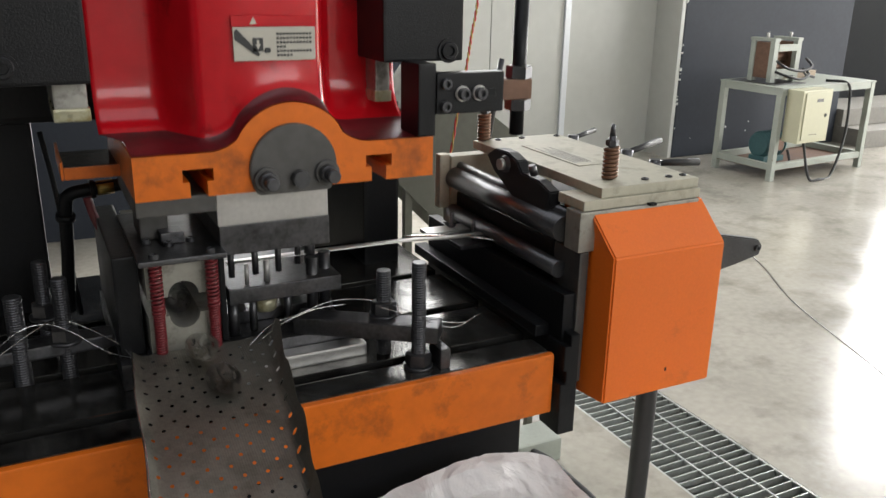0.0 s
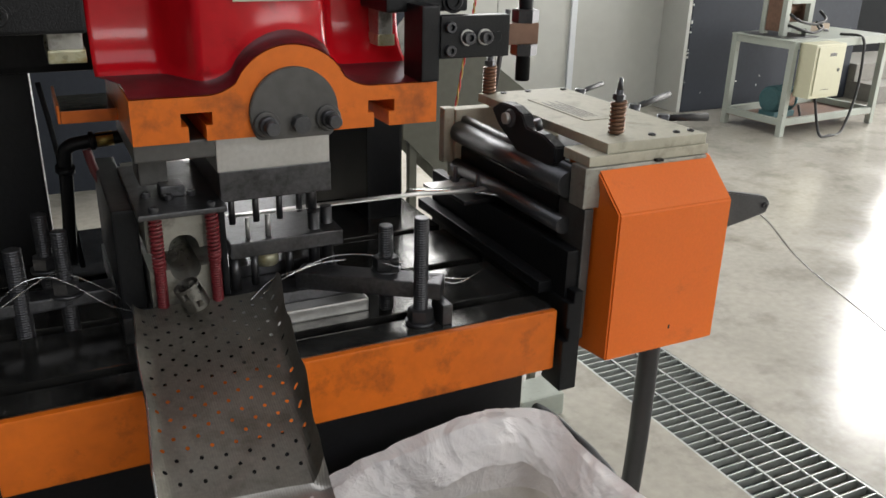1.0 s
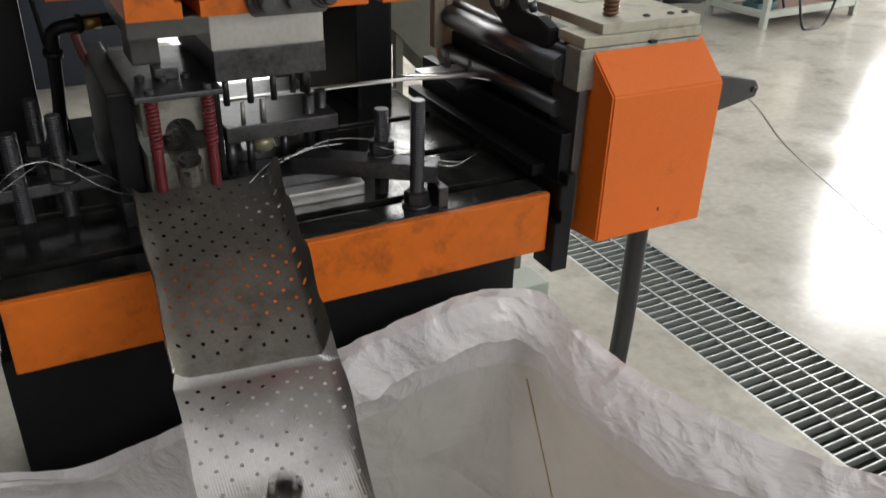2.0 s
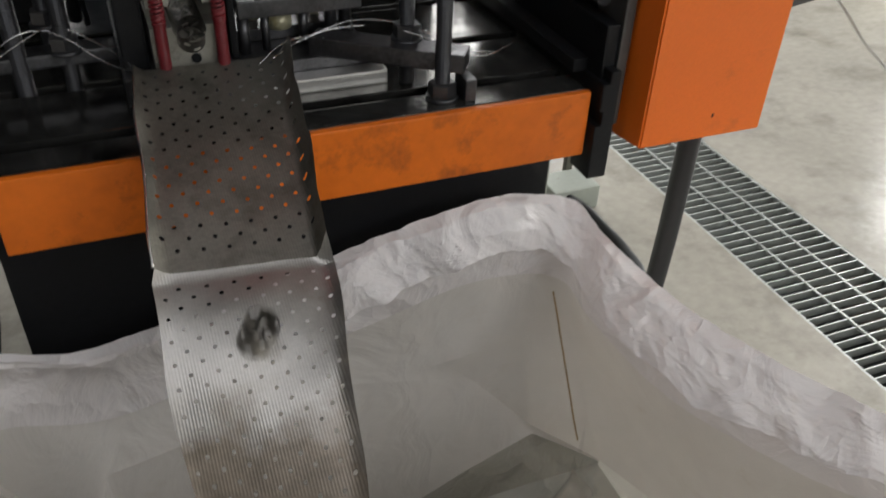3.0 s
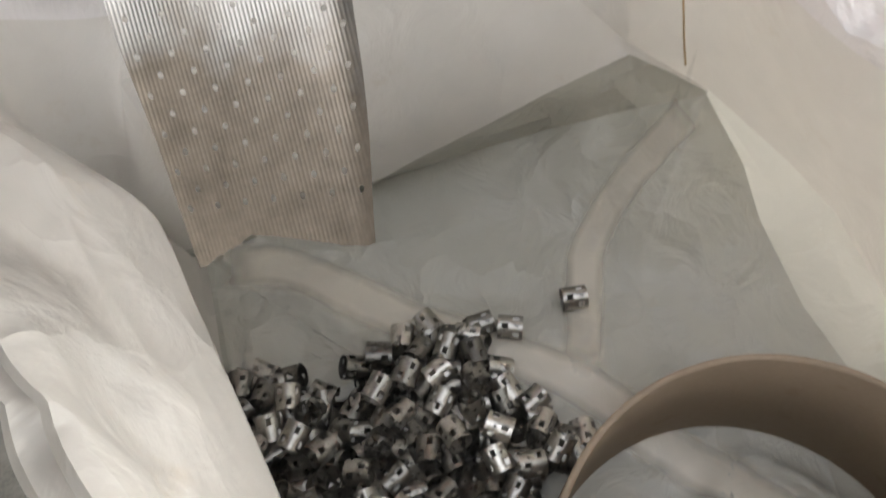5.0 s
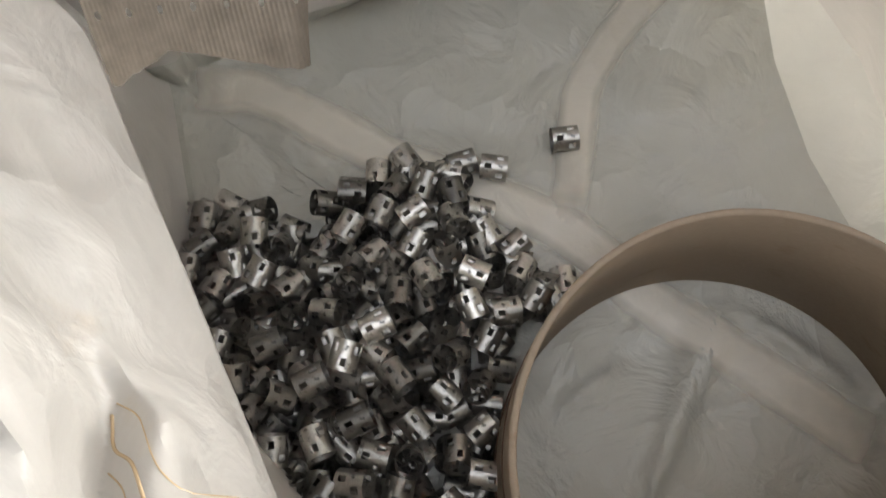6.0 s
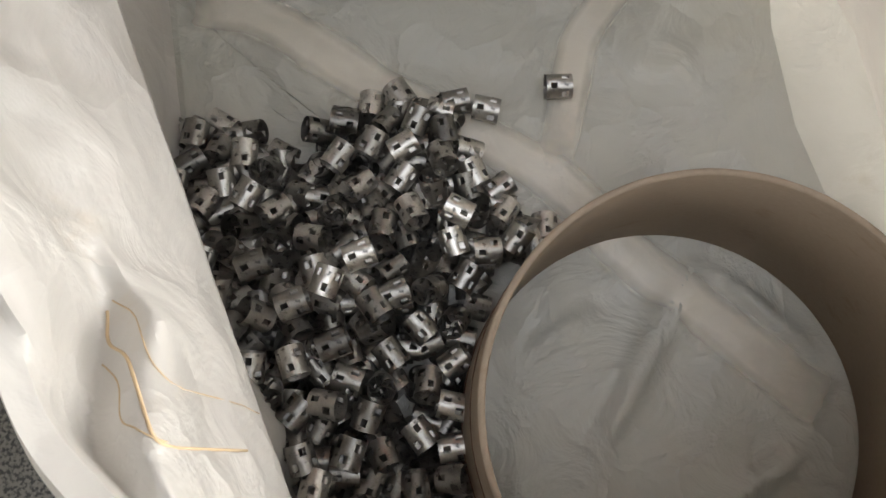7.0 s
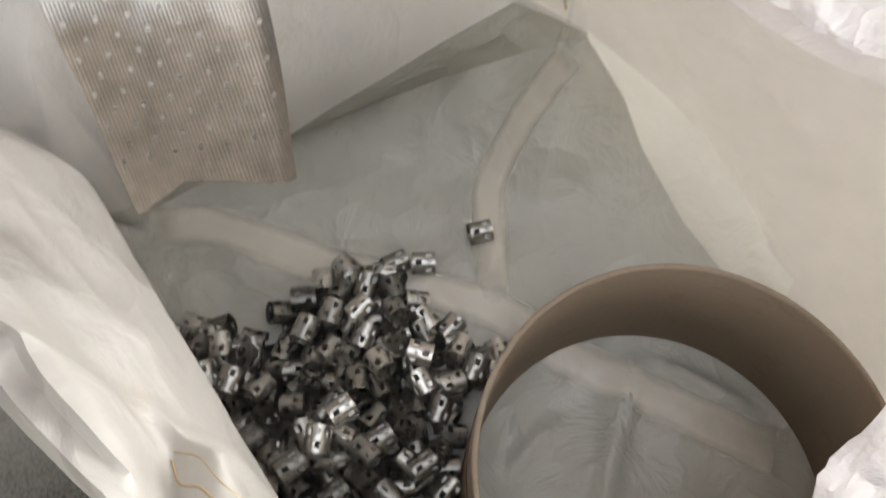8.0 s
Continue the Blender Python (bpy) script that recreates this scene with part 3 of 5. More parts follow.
def press_frame():
    p = root("punch_press", "heavy open-fronted punch press, black body with orange bed apron", "press")
    # bed of steel strips with slots between them
    for y0, y1 in ((0.0, 0.052), (0.070, 0.196), (0.214, 0.362), (0.380, 0.60)):
        part("bed_strip", box(-0.731, -0.002, y0 + .003, y1, BED - 0.03, BED, 0.0025), M["bed_steel"], p, "oily dark steel bed strip beside a T-slot")
    part("bed_core", box(-0.730, -0.003, 0.004, 0.60, BED - 0.093, BED - 0.029, 0), M["black"], p)
    part("apron", box(-0.733, 0.0, -0.008, 0.003, BED - 0.096, BED - 0.001, 0.003), M["orange"], p, "orange painted apron with dark oil smears")
    part("front_sheet", box(-0.748, -0.032, 0.024, 0.05, BED - .784, BED - 0.094, 0.003), M["black"], p, "matt black lower front sheet")
    part("side_cheek", box(-0.747, -0.713, 0.051, 0.85, BED - .7846, BED - 0.094, 0.004), M["black"], p)
    part("side_cheek", box(-0.036, -0.014, 0.05, 0.85, BED - .7846, BED - 0.094, 0.004), M["cheek"], p, "pale green-grey side cheek")
    # throat: two side plates of the frame, joined above
    part("frame_plate", box(-0.90, -0.640, 0.46, 1.10, BED - 0.09, 1.3348, 0.006), M["black"], p)
    part("frame_plate", box(-0.112, -0.043, 0.46, 1.10, BED - 0.09, 1.3348, 0.006), M["black"], p)
    part("head", box(-0.80, -0.075, 0.421, 1.10, 1.335, 3.3, 0.01), M["black"], p)
    # Out of view: added to keep the bright ceiling's reflection off the chute.
    part("unseen_housing", box(-0.86, -0.086, 0.10, 0.4205, 1.95, 3.3, 0.01), M["black"], p, "unseen black housing added above the ram")
    # guide gibs beside the ram
    part("gib", box(-0.86, -0.573, 0.125, 0.42, 1.425, 1.9498, 0.004), M["gib"], p, "black hammered guide gib")
    part("gib", box(-0.205, -0.085, 0.140, 0.42, 1.437, 1.9498, 0.004), M["gib"], p, "black hammered guide gib")
    for x, y, z in ((-0.108, 0.140, 1.451), (-0.662, 0.125, 1.446)):
        s = part("gib_screw", socket_screw((x, y + .001, z), 0.0125, 0.008, (0, -1, 0)), M["gib"], p)
        part("washer", cyl((x, y, z), (x, y - .003, z), 0.0165, seg=24), M["gib"], s)
    # lubrication pipe, red lever and drip tray at the throat's side
    part("oil_pipe", sweep([(-0.622, 0.40, 1.05), (-0.614, 0.38, 1.15), (-0.610, 0.36, 1.225), (-0.603, 0.355, 1.242), (-0.58, 0.355, 1.247), (-0.515, 0.355, 1.252)], 0.0095, 12), M["black"], p, "black oil pipe with elbow")
    part("pipe_collar", cyl((-0.575, .355, 1.2475), (-0.568, .355, 1.248), .0135), M["black"], p)
    part("pipe_collar", cyl((-0.611, .362, 1.212), (-0.612, .364, 1.204), .0135), M["black"], p)
    part("brass_fitting", cyl((-0.566, .355, 1.248), (-0.543, .355, 1.2495), .0108, seg=6), M["brass"], p, "dull brass pipe fitting")
    part("oil_pipe", sweep([(-0.63, 0.44, 1.32), (-0.618, 0.42, 1.22), (-0.606, 0.40, 1.04)], 0.004, 8), M["black"], p)
    part("lever", sweep([(-0.580, .36, 1.235), (-0.572, .355, 1.20), (-0.556, .35, 1.165), (-0.548, .34, 1.145)], 0.0075, 10, flat=.8), M["spring_red"], p, "dark red hand lever")
    return p


def ram():
    r = root("press_ram", "glossy red cast press ram with orange flange and dark steel clamp", "press ram")
    zb = 1.287
    x0, x1 = -0.541, -0.149
    cz, hr = 1.319, 0.078
    pts = [(x0, zb)]
    for c in (-0.466, -0.229):
        pts += [(c - .0105, zb), (c - .0105, zb + .019), (c - .0185, zb + .019), (c - .0185, zb + .035), (c + .0185, zb + .035), (c + .0185, zb + .019), (c + .0105, zb + .019), (c + .0105, zb)]
    pts += [(x1, zb), (x1, zb + .054)]
    hump, hx = [], -0.347

    def top(x):
        d = abs(x - hx)
        h = cz + math.sqrt(max(0, hr * hr - d * d)) if d < hr else 0
        flare = zb + .054 + .030 * max(0, 1 - max(0, d - .052) / .055) ** 2.2
        return max(h if d < .066 else 0, flare)
    n = 60
    outline = [(x1 + (x0 - x1) * i / n) for i in range(1, n)]
    pts += [(x, top(x)) for x in outline] + [(x0, zb + .054)]
    part("flange", prism(pts, 0.30, Matrix.Translation((0, 0.10, 0))), M["orange"], r, "orange painted flange with T-slots")
    # red casting: front surface as a height field over x and z
    bm = bmesh.new()
    nx, rows = 72, []
    xs = [-0.566 + (0.566 - 0.150) * i / nx for i in range(nx + 1)]

    def face(x, z):
        d = abs(x + 0.372)
        k = min(1, max(0, (d - .076) / .042))
        k = k * k * (3 - 2 * k)
        lean = 0.02 * max(0, z - 1.45)
        return 0.130 + 0.012 * min(1, d / .08) ** 2 + k * 0.095 + lean

    prof = [(0, 0.0), (.30, .002), (.55, .0045), (.74, .011), (.88, .024), (.96, .043), (1.0, .064)]
    zs = [1.42, 1.45, 1.48, 1.52, 1.58, 1.66, 1.78]
    for kind in range(len(prof) + len(zs)):
        row = []
        for x in xs:
            xx = min(max(x, x0 + .001), x1 - .001)
            t = top(xx) + .0015
            if kind < len(prof):
                a, dz = prof[kind]
                yb = face(x, t + dz)
                fx = x if kind > 2 else xx
                hb = max(0, 1 - abs(x - hx) / .10)
                row.append(bm.verts.new((fx, 0.1005 + (yb - 0.1005) * a, t + dz * (1 + .3 * hb))))
            else:
                z = max(zs[kind - len(prof)], t + .064 * 1.3 + .004 * (kind - len(prof) + 1))
                row.append(bm.verts.new((x, face(x, z), z)))
        rows.append(row)
    for a, b in zip(rows, rows[1:]):
        for i in range(nx):
            q = bm.faces.new((a[i], a[i + 1], b[i + 1], b[i]))
            # lower ledge rows take the grimy red with shade in its colour
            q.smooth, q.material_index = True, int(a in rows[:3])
    back = [bm.verts.new((v.co.x, 0.40, v.co.z)) for v in (rows[-1][0], rows[-1][-1], rows[0][-1], rows[0][0])]
    bm.faces.new((rows[-1][0], *[rows[-1][i] for i in range(1, nx + 1)], back[1], back[0]))
    bm.faces.new([rw[0] for rw in rows] + [back[0], back[3]])
    bm.faces.new([rw[-1] for rw in rows] + [back[1], back[2]])
    bm.faces.new(back)
    bmesh.ops.recalc_face_normals(bm, faces=bm.faces)
    cast = part("casting", bm, M["red"], r, "glossy red enamelled casting, grimy and shaded darker on its lower ledge")
    cast.data.materials.append(M["grime_shade"])
    # round clamp, cut flat below, with two studs and nuts and a plug
    a0 = math.asin((cz - zb - .0) / .0565)
    arc = [(-0.347 + .0565 * math.cos(a), cz - .004 + .0565 * math.sin(a)) for a in (-a0 + (math.pi + 2 * a0) * i / 40 for i in range(41))]
    clamp = part("clamp", prism(arc, 0.04, Matrix.Translation((0, 0.093, 0)), 0.0015), M["disc"], r, "worn grey steel shank clamp")
    for x, z in ((-0.384, 1.303), (-0.305, 1.306)):
        part("washer", cyl((x, .093, z), (x, .088, z), .0165, seg=24, bev=.001), M["disc"], clamp)
        part("nut", cyl((x, .088, z), (x, .077, z), .0115, seg=24, bev=.001), M["bolt"], clamp)
        part("stud_end", cyl((x, .076, z), (x, .060, z), .0085, seg=16, bev=.001), M["bolt"], clamp)
    part("plug", smooth(cyl((-.342, .093, 1.302), (-.342, .078, 1.302), .0115, seg=8, bev=.001), False), M["bolt"], clamp)
    # guide ways with grease at their feet
    for x, w, y in ((-0.614, .038, .17), (-0.193, .022, .20)):
        part("guide_way", box(x, x + w, y, .38, 1.382, 1.75, .003), M["guide"], r, "greasy ground guide way")
        part("grease", box(x - .002, x + w + .002, y - .003, .30, 1.376, 1.392, .003), M["grease"], r, "yellow grease on the guide way")
    # drip tray at the left side
    t = box(-0.610, -0.541, .25, .39, 1.288, 1.292, .001)
    join(t, box(-0.610, -0.541, .246, .2495, 1.288, 1.304, .001))
    join(t, box(-0.614, -0.6105, .246, .39, 1.288, 1.312, .001))
    tray = part("drip_tray", t, M["orange"], r, "orange sheet metal drip tray")
    part("oil_film", box(-0.610, -0.5415, .250, .385, 1.2922, 1.299, .002), M["oil"], tray, "black oil and chips in the tray")
    # warning plate
    lab = part("warning_plate", box(-.408, -.3045, .1085, .1105, 1.446, 1.4865, .0003, seg=1), M["white"], r, "off-white warning plate, printed in black")
    lab.location = (0, .018 * SIZE, 0)
    part("header", box(-.4095, -.303, .1088, .1109, 1.4875, 1.5005, .0003, seg=1), M["red"], lab, "red header strip")
    tri = prism([(-.387, 1.490), (-.378, 1.490), (-.3825, 1.4985)], .001, Matrix.Translation((0, .1078, 0)))
    part("triangle", tri, M["white"], lab)
    part("pictogram", prism([(-.4065, 1.4815), (-.4035, 1.4845), (-.3755, 1.454), (-.3785, 1.451), (-.4065, 1.472)], .001, Matrix.Translation((0, .1076, 0))), M["ink"], lab)
    part("pictogram", join(box(-.3845, -.3715, .1076, .1086, 1.4575, 1.4735, 0), box(-.370, -.3625, .1076, .1086, 1.4555, 1.4615, .001, seg=1)), M["ink"], lab)
    part("pictogram", prism([(-.3795, 1.471), (-.3765, 1.471), (-.3765, 1.466), (-.3745, 1.466), (-.378, 1.460), (-.3815, 1.466), (-.3795, 1.466)], .0006, Matrix.Translation((0, .1071, 0))), M["white"], lab)
    rnd = random.Random(2)
    for i, ln in enumerate((11, 11, 11, 3, 11, 5)):
        bm = bmesh.new()
        for k in range(ln):
            x = -.3545 + k * .0042
            join(bm, box(x, x + .0031, .1078, .1087, 1.4795 - i * .0052 - .0026, 1.4795 - i * .0052, 0))
        part("text_bar", bm, M["ink"], lab)
    # upper tooling below the ram
    tool = part("upper_die", box(-.441, -.292, .13, .36, 1.237, 1.2868, .0015), M["steel"], r, "bright ground upper die shoe")
    part("punch_holder", box(-.439, -.290, .132, .36, 1.196, 1.2368, .0015), M["dark_steel"], tool, "dark punch holder")
    part("spacer", box(-.541, -.445, .11, .30, 1.264, 1.2868, .002), M["disc"], r, "worn grey spacer block")
    part("pusher", box(-.530, -.494, .19, .26, 1.212, 1.2638, .002), M["disc"], r, "worn grey pusher block")
    for x in (-.418, -.385, -.352, -.318, -.300):
        part("guide_pin", cyl((x, .175 + .02 * (x > -.33), 1.150), (x, .175 + .02 * (x > -.33), 1.197), .0045 if x < -.31 else .008, seg=14), M["bolt"], r)
    # bracket to the feeder's pull rod
    b = part("bracket", box(-.176, -.1502, .090, .15, 1.343, 1.440, .003), M["gib"], r, "dark steel angle bracket")
    plate = part("link_plate", box(-.150, -.047, .088, .108, 1.372, 1.427, .002), M["gib"], r, "dark steel link plate with slot")
    part("slot", box(-.082, -.060, .0868, .0882, 1.394, 1.405, .0003, seg=1), M["black"], plate)
    for x, z in ((-.138, 1.413), (-.138, 1.383)):
        part("cap_screw", socket_screw((x, .088, z), .0075, .008, (0, -1, 0)), M["bolt"], plate)
    for x in (-.112, -.086):
        part("washer", cyl((x, .088, 1.399), (x, .085, 1.399), .0105, seg=20), M["steel"], plate)
        part("cap_screw", socket_screw((x, .085, 1.399), .0085, .009, (0, -1, 0)), M["bolt"], plate)
    part("link_bar", box(-.060, .012, .108, .132, 1.383, 1.412, .002), M["rust"], r, "brown steel link bar")
    rod = part("pull_rod", cyl((-.004, .120, 1.331), (-.004, .120, 1.535), .0105, seg=20, bev=.001), M["black"], r, "black oxide pull rod")
    part("rod_end", cyl((-.004, .120, 1.5352), (-.004, .120, 1.562), .0105, .003, seg=20), M["black"], rod, "pointed rod end")
    part("nut", hexnut((-.004, .120, 1.412), .019, .018), M["bolt"], rod)
    part("nut", hexnut((-.004, .120, 1.367), .019, .016), M["bolt"], rod)
    return r


def winding_die():
    """The left tool: jaws that wind the ring, with red springs. Returns the part that the ram presses down."""
    d = root("forming_die", "dark forming die with pale jaws and red springs", "die")
    part("base", box(-.575, -.262, .125, .42, BED, BED + .036, .003), M["dark_steel"], d, "steel die base")
    part("base_rail", box(-.470, -.250, .098, .1245, BED, BED + .020, .003), M["steel"], d, "worn steel rail on the bed")
    part("cheek", box(-.572, -.541, .150, .42, BED + .036, 1.205, .003), M["black"], d)
    part("cheek", box(-.4405, -.432, .150, .42, BED + .036, 1.19, .003), M["black"], d)
    # jaws in two halves with a half-round mouth
    R, wx = 0.0195, -.491

    def jaw(z0, z1, upper):
        arc = [(wx + R * math.cos(a), (z0 if upper else z1) + (R - .0) * math.sin(a) * (1 if upper else -1)) for a in (math.pi * i / 16 for i in range(17))]
        if upper:
            pts = [(-.447, z0)] + [q for q in arc] + [(-.536, z0), (-.536, z1), (-.447, z1)]
        else:
            pts = [(-.536, z1)] + arc[::-1] + [(-.447, z1), (-.447, z0), (-.536, z0)]
        return prism(pts, .26, Matrix.Translation((0, .128, 0)))
    part("lower_jaw", jaw(BED + .042, 1.126, False), M["jaw"], d, "pale ground lower jaw")
    part("jaw_dowel", cyl((wx + .004, .1275, 1.086), (wx + .004, .124, 1.086), .006, seg=16), M["black"], d)
    part("foot_plate", box(-.540, -.443, .108, .150, BED + .036, BED + .043, .0015), M["dark_steel"], d)
    for x in (-.525, -.456):
        part("foot_screw", hexnut((x, .114, BED + .026), .007, .010), M["bolt"], d)
        part("spring", coil((x, .114, BED + .043), (x, .114, 1.150), .0057, .0019, 22), M["spring_red"], d, "dark red coil spring")
        part("spring_core", cyl((x, .114, BED + .043), (x, .114, 1.160), .0036, seg=12), M["black"], d)
    # right tool: lower die with posts and stripper
    part("stripper", box(-.428, -.268, .150, .35, 1.118, 1.140, .002), M["dark_steel"], d, "dark steel stripper plate")
    part("die_block", box(-.430, -.265, .20, .40, BED + .036, 1.085, .002), M["dark_steel"], d)
    for x, y, rr, z1 in ((-.421, .165, .0075, 1.118), (-.392, .172, .0055, 1.118), (-.340, .180, .006, 1.118), (-.305, .172, .008, 1.165), (-.280, .190, .0085, 1.165)):
        part("post", cyl((x, y, BED + .036), (x, y, z1), rr, seg=16), M["bolt"], d)
    part("pad", cyl((-.368, .20, 1.0855), (-.368, .20, 1.108), .017, seg=20, bev=.002), M["grease"], d, "yellowed urethane pad")
    for x in (-.402, -.372, -.335, -.318):
        part("block", box(x, x + .012, .23, .25, 1.0855, 1.117, .001), M["plate_steel"], d)
    part("ejector_pin", cyl((-.372, .165, 1.140), (-.372, .165, 1.172), .004, seg=12), M["steel"], d)
    part("ejector_pin", cyl((-.400, .165, 1.140), (-.400, .165, 1.170), .003, seg=12), M["steel"], d)
    # pressed-down top assembly
    t = root("jaw_carrier", "dark spring plate with pale upper jaw of the die", "die plate")
    part("spring_plate", box(-.545, -.437, .104, .34, 1.203, 1.2105, .002), M["dark_steel"], t, "oily dark spring plate")
    part("upper_jaw", jaw(1.152, 1.2025, True), M["jaw"], t, "pale ground upper jaw")
    for x in (-.525, -.456):
        part("spring_top", coil((x, .114, 1.135), (x, .114, 1.203), .0069, .0019, 13), M["spring_red"], t, "dark red coil spring")
    for x, y in ((-.525, .115), (-.456, .113), (-.50, .16), (-.47, .17), (-.525, .18)):
        part("screw", socket_screw((x, y, 1.2105), .0062, .006, (0, 0, 1)), M["bolt"], t)
    part("stop_block", box(-.508, -.478, .165, .20, 1.2105, 1.226, .002), M["dark_steel"], t)
    return t


def clamp_set(bar_pts, studs, label):
    c = root("die_clamp", label, "clamp", "die clamps on the bed")
    (ax, ay), (bx, by), z0, z1, w = bar_pts
    a, b = Vector((ax, ay, 0)), Vector((bx, by, 0))
    ang = math.atan2(by - ay, bx - ax)
    m = Matrix.Translation(((ax + bx) / 2, (ay + by) / 2, 0)) @ Matrix.Rotation(ang, 4, "Z")
    L = (b - a).length / 2
    part("clamp_bar", box(-L, L, -w / 2, w / 2, z0, z1, .003, m), M["dark_steel"], c, "dark oily steel clamp bar")
    for x, y, top, r, nut in studs:
        part("stud", stud((x, y, BED - .02), (x, y, top), r), M["bolt"], c)
        if nut:
            n = part("nut", hexnut((x, y, nut), r * 1.75, r * 1.7), M["bolt"], c)
            part("washer", cyl((x, y, nut - .004), (x, y, nut), r * 2.0, seg=20), M["bolt"], n)
    return c


def feeder():
    f = root("strip_feeder", "roll feeder with pale top plate, dark rollers and black mount", "feeder")
    part("mount_plate", box(.014, .034, -.002, .45, .940, 1.118, .003), M["black"], f, "black mounting plate")
    part("mount_bracket", prism([(.004, .903), (.033, .903), (.033, 1.062), (.018, 1.062), (.018, 1.045), (.008, 1.045), (.008, 1.006), (.013, 1.006), (.013, .985), (.004, .985)], .05, Matrix.Translation((0, -.022, 0)), .001), M["black"], f, "black stepped hanging bracket")
    part("frame_body", box(.0345, .250, .062, .40, .96, 1.18, .004), M["black"], f)
    part("front_frame", box(.030, .246, -.006, .030, 1.18, 1.2395, .003), M["jaw"], f, "oily grey frame block")
    part("front_cheek", box(.0345, .050, -.006, .060, .975, 1.1795, .003), M["disc"], f)
    part("rear_frame", box(.022, .240, .375, .405, 1.12, 1.245, .003), M["plate_steel"], f, "pale rear frame block")
    part("rear_ear", box(.002, .022, .380, .400, 1.150, 1.248, .003), M["plate_steel"], f)
    top = part("top_plate", box(.068, .246, .0, .382, 1.255, 1.270, .002), M["plate_steel"], f, "greasy pale top plate")
    part("top_frame", box(.036, .248, -.004, .060, 1.240, 1.2548, .002), M["plate_steel"], f)
    part("name_plate", box(.120, .168, .13, .30, 1.2702, 1.2712, .0003, seg=1), M["plate_steel"], top, "blank thin name plate")
    for i in range(5):
        part("plate_line", box(.128 + i * .007, .130 + i * .007, .15, .27 - .02 * (i % 2), 1.2713, 1.2716, 0), M["disc"], top)
    for x, y in ((.205, .020), (.160, .020), (.232, .020), (.232, .36), (.16, .365), (.11, .365), (.232, .2)):
        part("top_screw", socket_screw((x, y, 1.270), .0055, .0025, (0, 0, 1)), M["bolt"], top)
    # rollers along the feeder
    for x, z, r in ((.030, 1.206, .019), (.052, 1.165, .016), (.026, 1.145, .013), (.040, 1.226, .008)):
        part("roller", cyl((x, .031, z), (x, .374, z), r, seg=28), M["bolt"], f, "dark polished roller")
    # release arm
    arm = prism([(.252, 1.273), (.224, 1.288), (.186, 1.289), (.158, 1.281), (.144, 1.265), (.099, 1.264), (.064, 1.253), (.062, 1.229), (.104, 1.208), (.138, 1.203), (.17, 1.223), (.229, 1.251)], .020, Matrix.Translation((0.023, 0, 0)) @ Matrix.Rotation(radians(90), 4, "Z") @ Matrix.Scale(-1, 4, (0, 1, 0)), .002)
    a = part("release_arm", arm, M["gib"], f, "dark cast release arm with roller")
    part("arm_roller", cyl((0.017, 0.189, 1.27), (0.049, 0.189, 1.27), .0135, seg=24, bev=.002), M["bolt"], a)
    part("arm_pin", cyl((0.010, 0.189, 1.27), (0.0175, 0.189, 1.27), .009, seg=16), M["steel"], a)
    part("arm_screw", cyl((0.025, 0.109, 1.269), (0.019, 0.109, 1.285), .006, seg=12, bev=.001), M["bolt"], a)
    part("arm_boss", cyl((0.027, 0.217, 1.276), (0.049, 0.217, 1.276), .012, seg=16, bev=.002), M["gib"], a)
    # springs over studs on the top
    part("clamp_rod", cyl((.095, .380, 1.245), (.120, .380, 1.412), .0045, .0055, seg=12, bev=.001), M["bolt"], f, "dark clamping rod")
    for x, y, rr in ((.111, .041, .0095), (.082, .368, .0095)):
        s = part("pressure_spring", coil((x, y, 1.2715), (x, y, 1.318), rr, .003, 8), M["spring_brown"], f, "brown coil spring on a stud")
        part("stud", cyl((x, y, 1.262), (x, y, 1.335), .0055, seg=12), M["bolt"], s)
        part("nut", hexnut((x, y, 1.320), .0095, .009), M["bolt"], s)
        part("tip", cyl((x, y, 1.335), (x, y, 1.352), .0045, .003, seg=12), M["bolt"], s)
    # hand levers
    for p0, p1, r in (((.272, .203, 1.266), (.384, .250, 1.272), .006), ((.264, .120, 1.266), (.335, .096, 1.267), .0065), ((.263, .350, 1.266), (.339, .388, 1.270), .005)):
        lv = part("hand_lever", cyl(p0, p1, r * .8, r * 1.05, seg=12, bev=.001), M["rubber"], f, "black hand lever")
        part("hub", cyl((p0[0], p0[1], 1.2485), (p0[0], p0[1], p0[2] + .006), .010, seg=14, bev=.001), M["bolt"], lv)
    part("lever_shelf", box(.2505, .285, .09, .40, 1.236, 1.248, .002), M["black"], f)
    # straightener arm on the far end
    arm = prism([(.262, 1.085), (.262, 1.160), (.330, 1.158), (.440, 1.135), (.452, 1.122), (.446, 1.106), (.395, 1.096), (.330, 1.086)], .016, Matrix.Translation((0, .045, 0)), .002)
    sa = part("guide_arm", arm, M["bolt"], f, "dark steel strip guide arm")
    part("guide_roller", cyl((.300, .062, 1.160), (.300, .10, 1.160), .018, seg=20, bev=.002), M["brass"], sa, "yellow strip guide roller")
    for x, z in ((.438, 1.120), (.31, 1.145)):
        part("arm_screw", socket_screw((x, .045, z), .0055, .004, (0, -1, 0)), M["bolt"], sa)
    # strip and guides between feeder and die
    part("strip_guide", box(-.06, .02, .295, .330, 1.128, 1.134, .001, Matrix.Translation((0, 0, 0))), M["steel"], f, "bright flat strip guide")
    for x, y in ((-.005, .318), (.008, .262)):
        s = part("guide_screw", cyl((x, y, 1.118), (x, y, 1.160), .0035, seg=10), M["bolt"], f)
        part("nut", hexnut((x, y, 1.134), .0075, .006), M["bolt"], s)
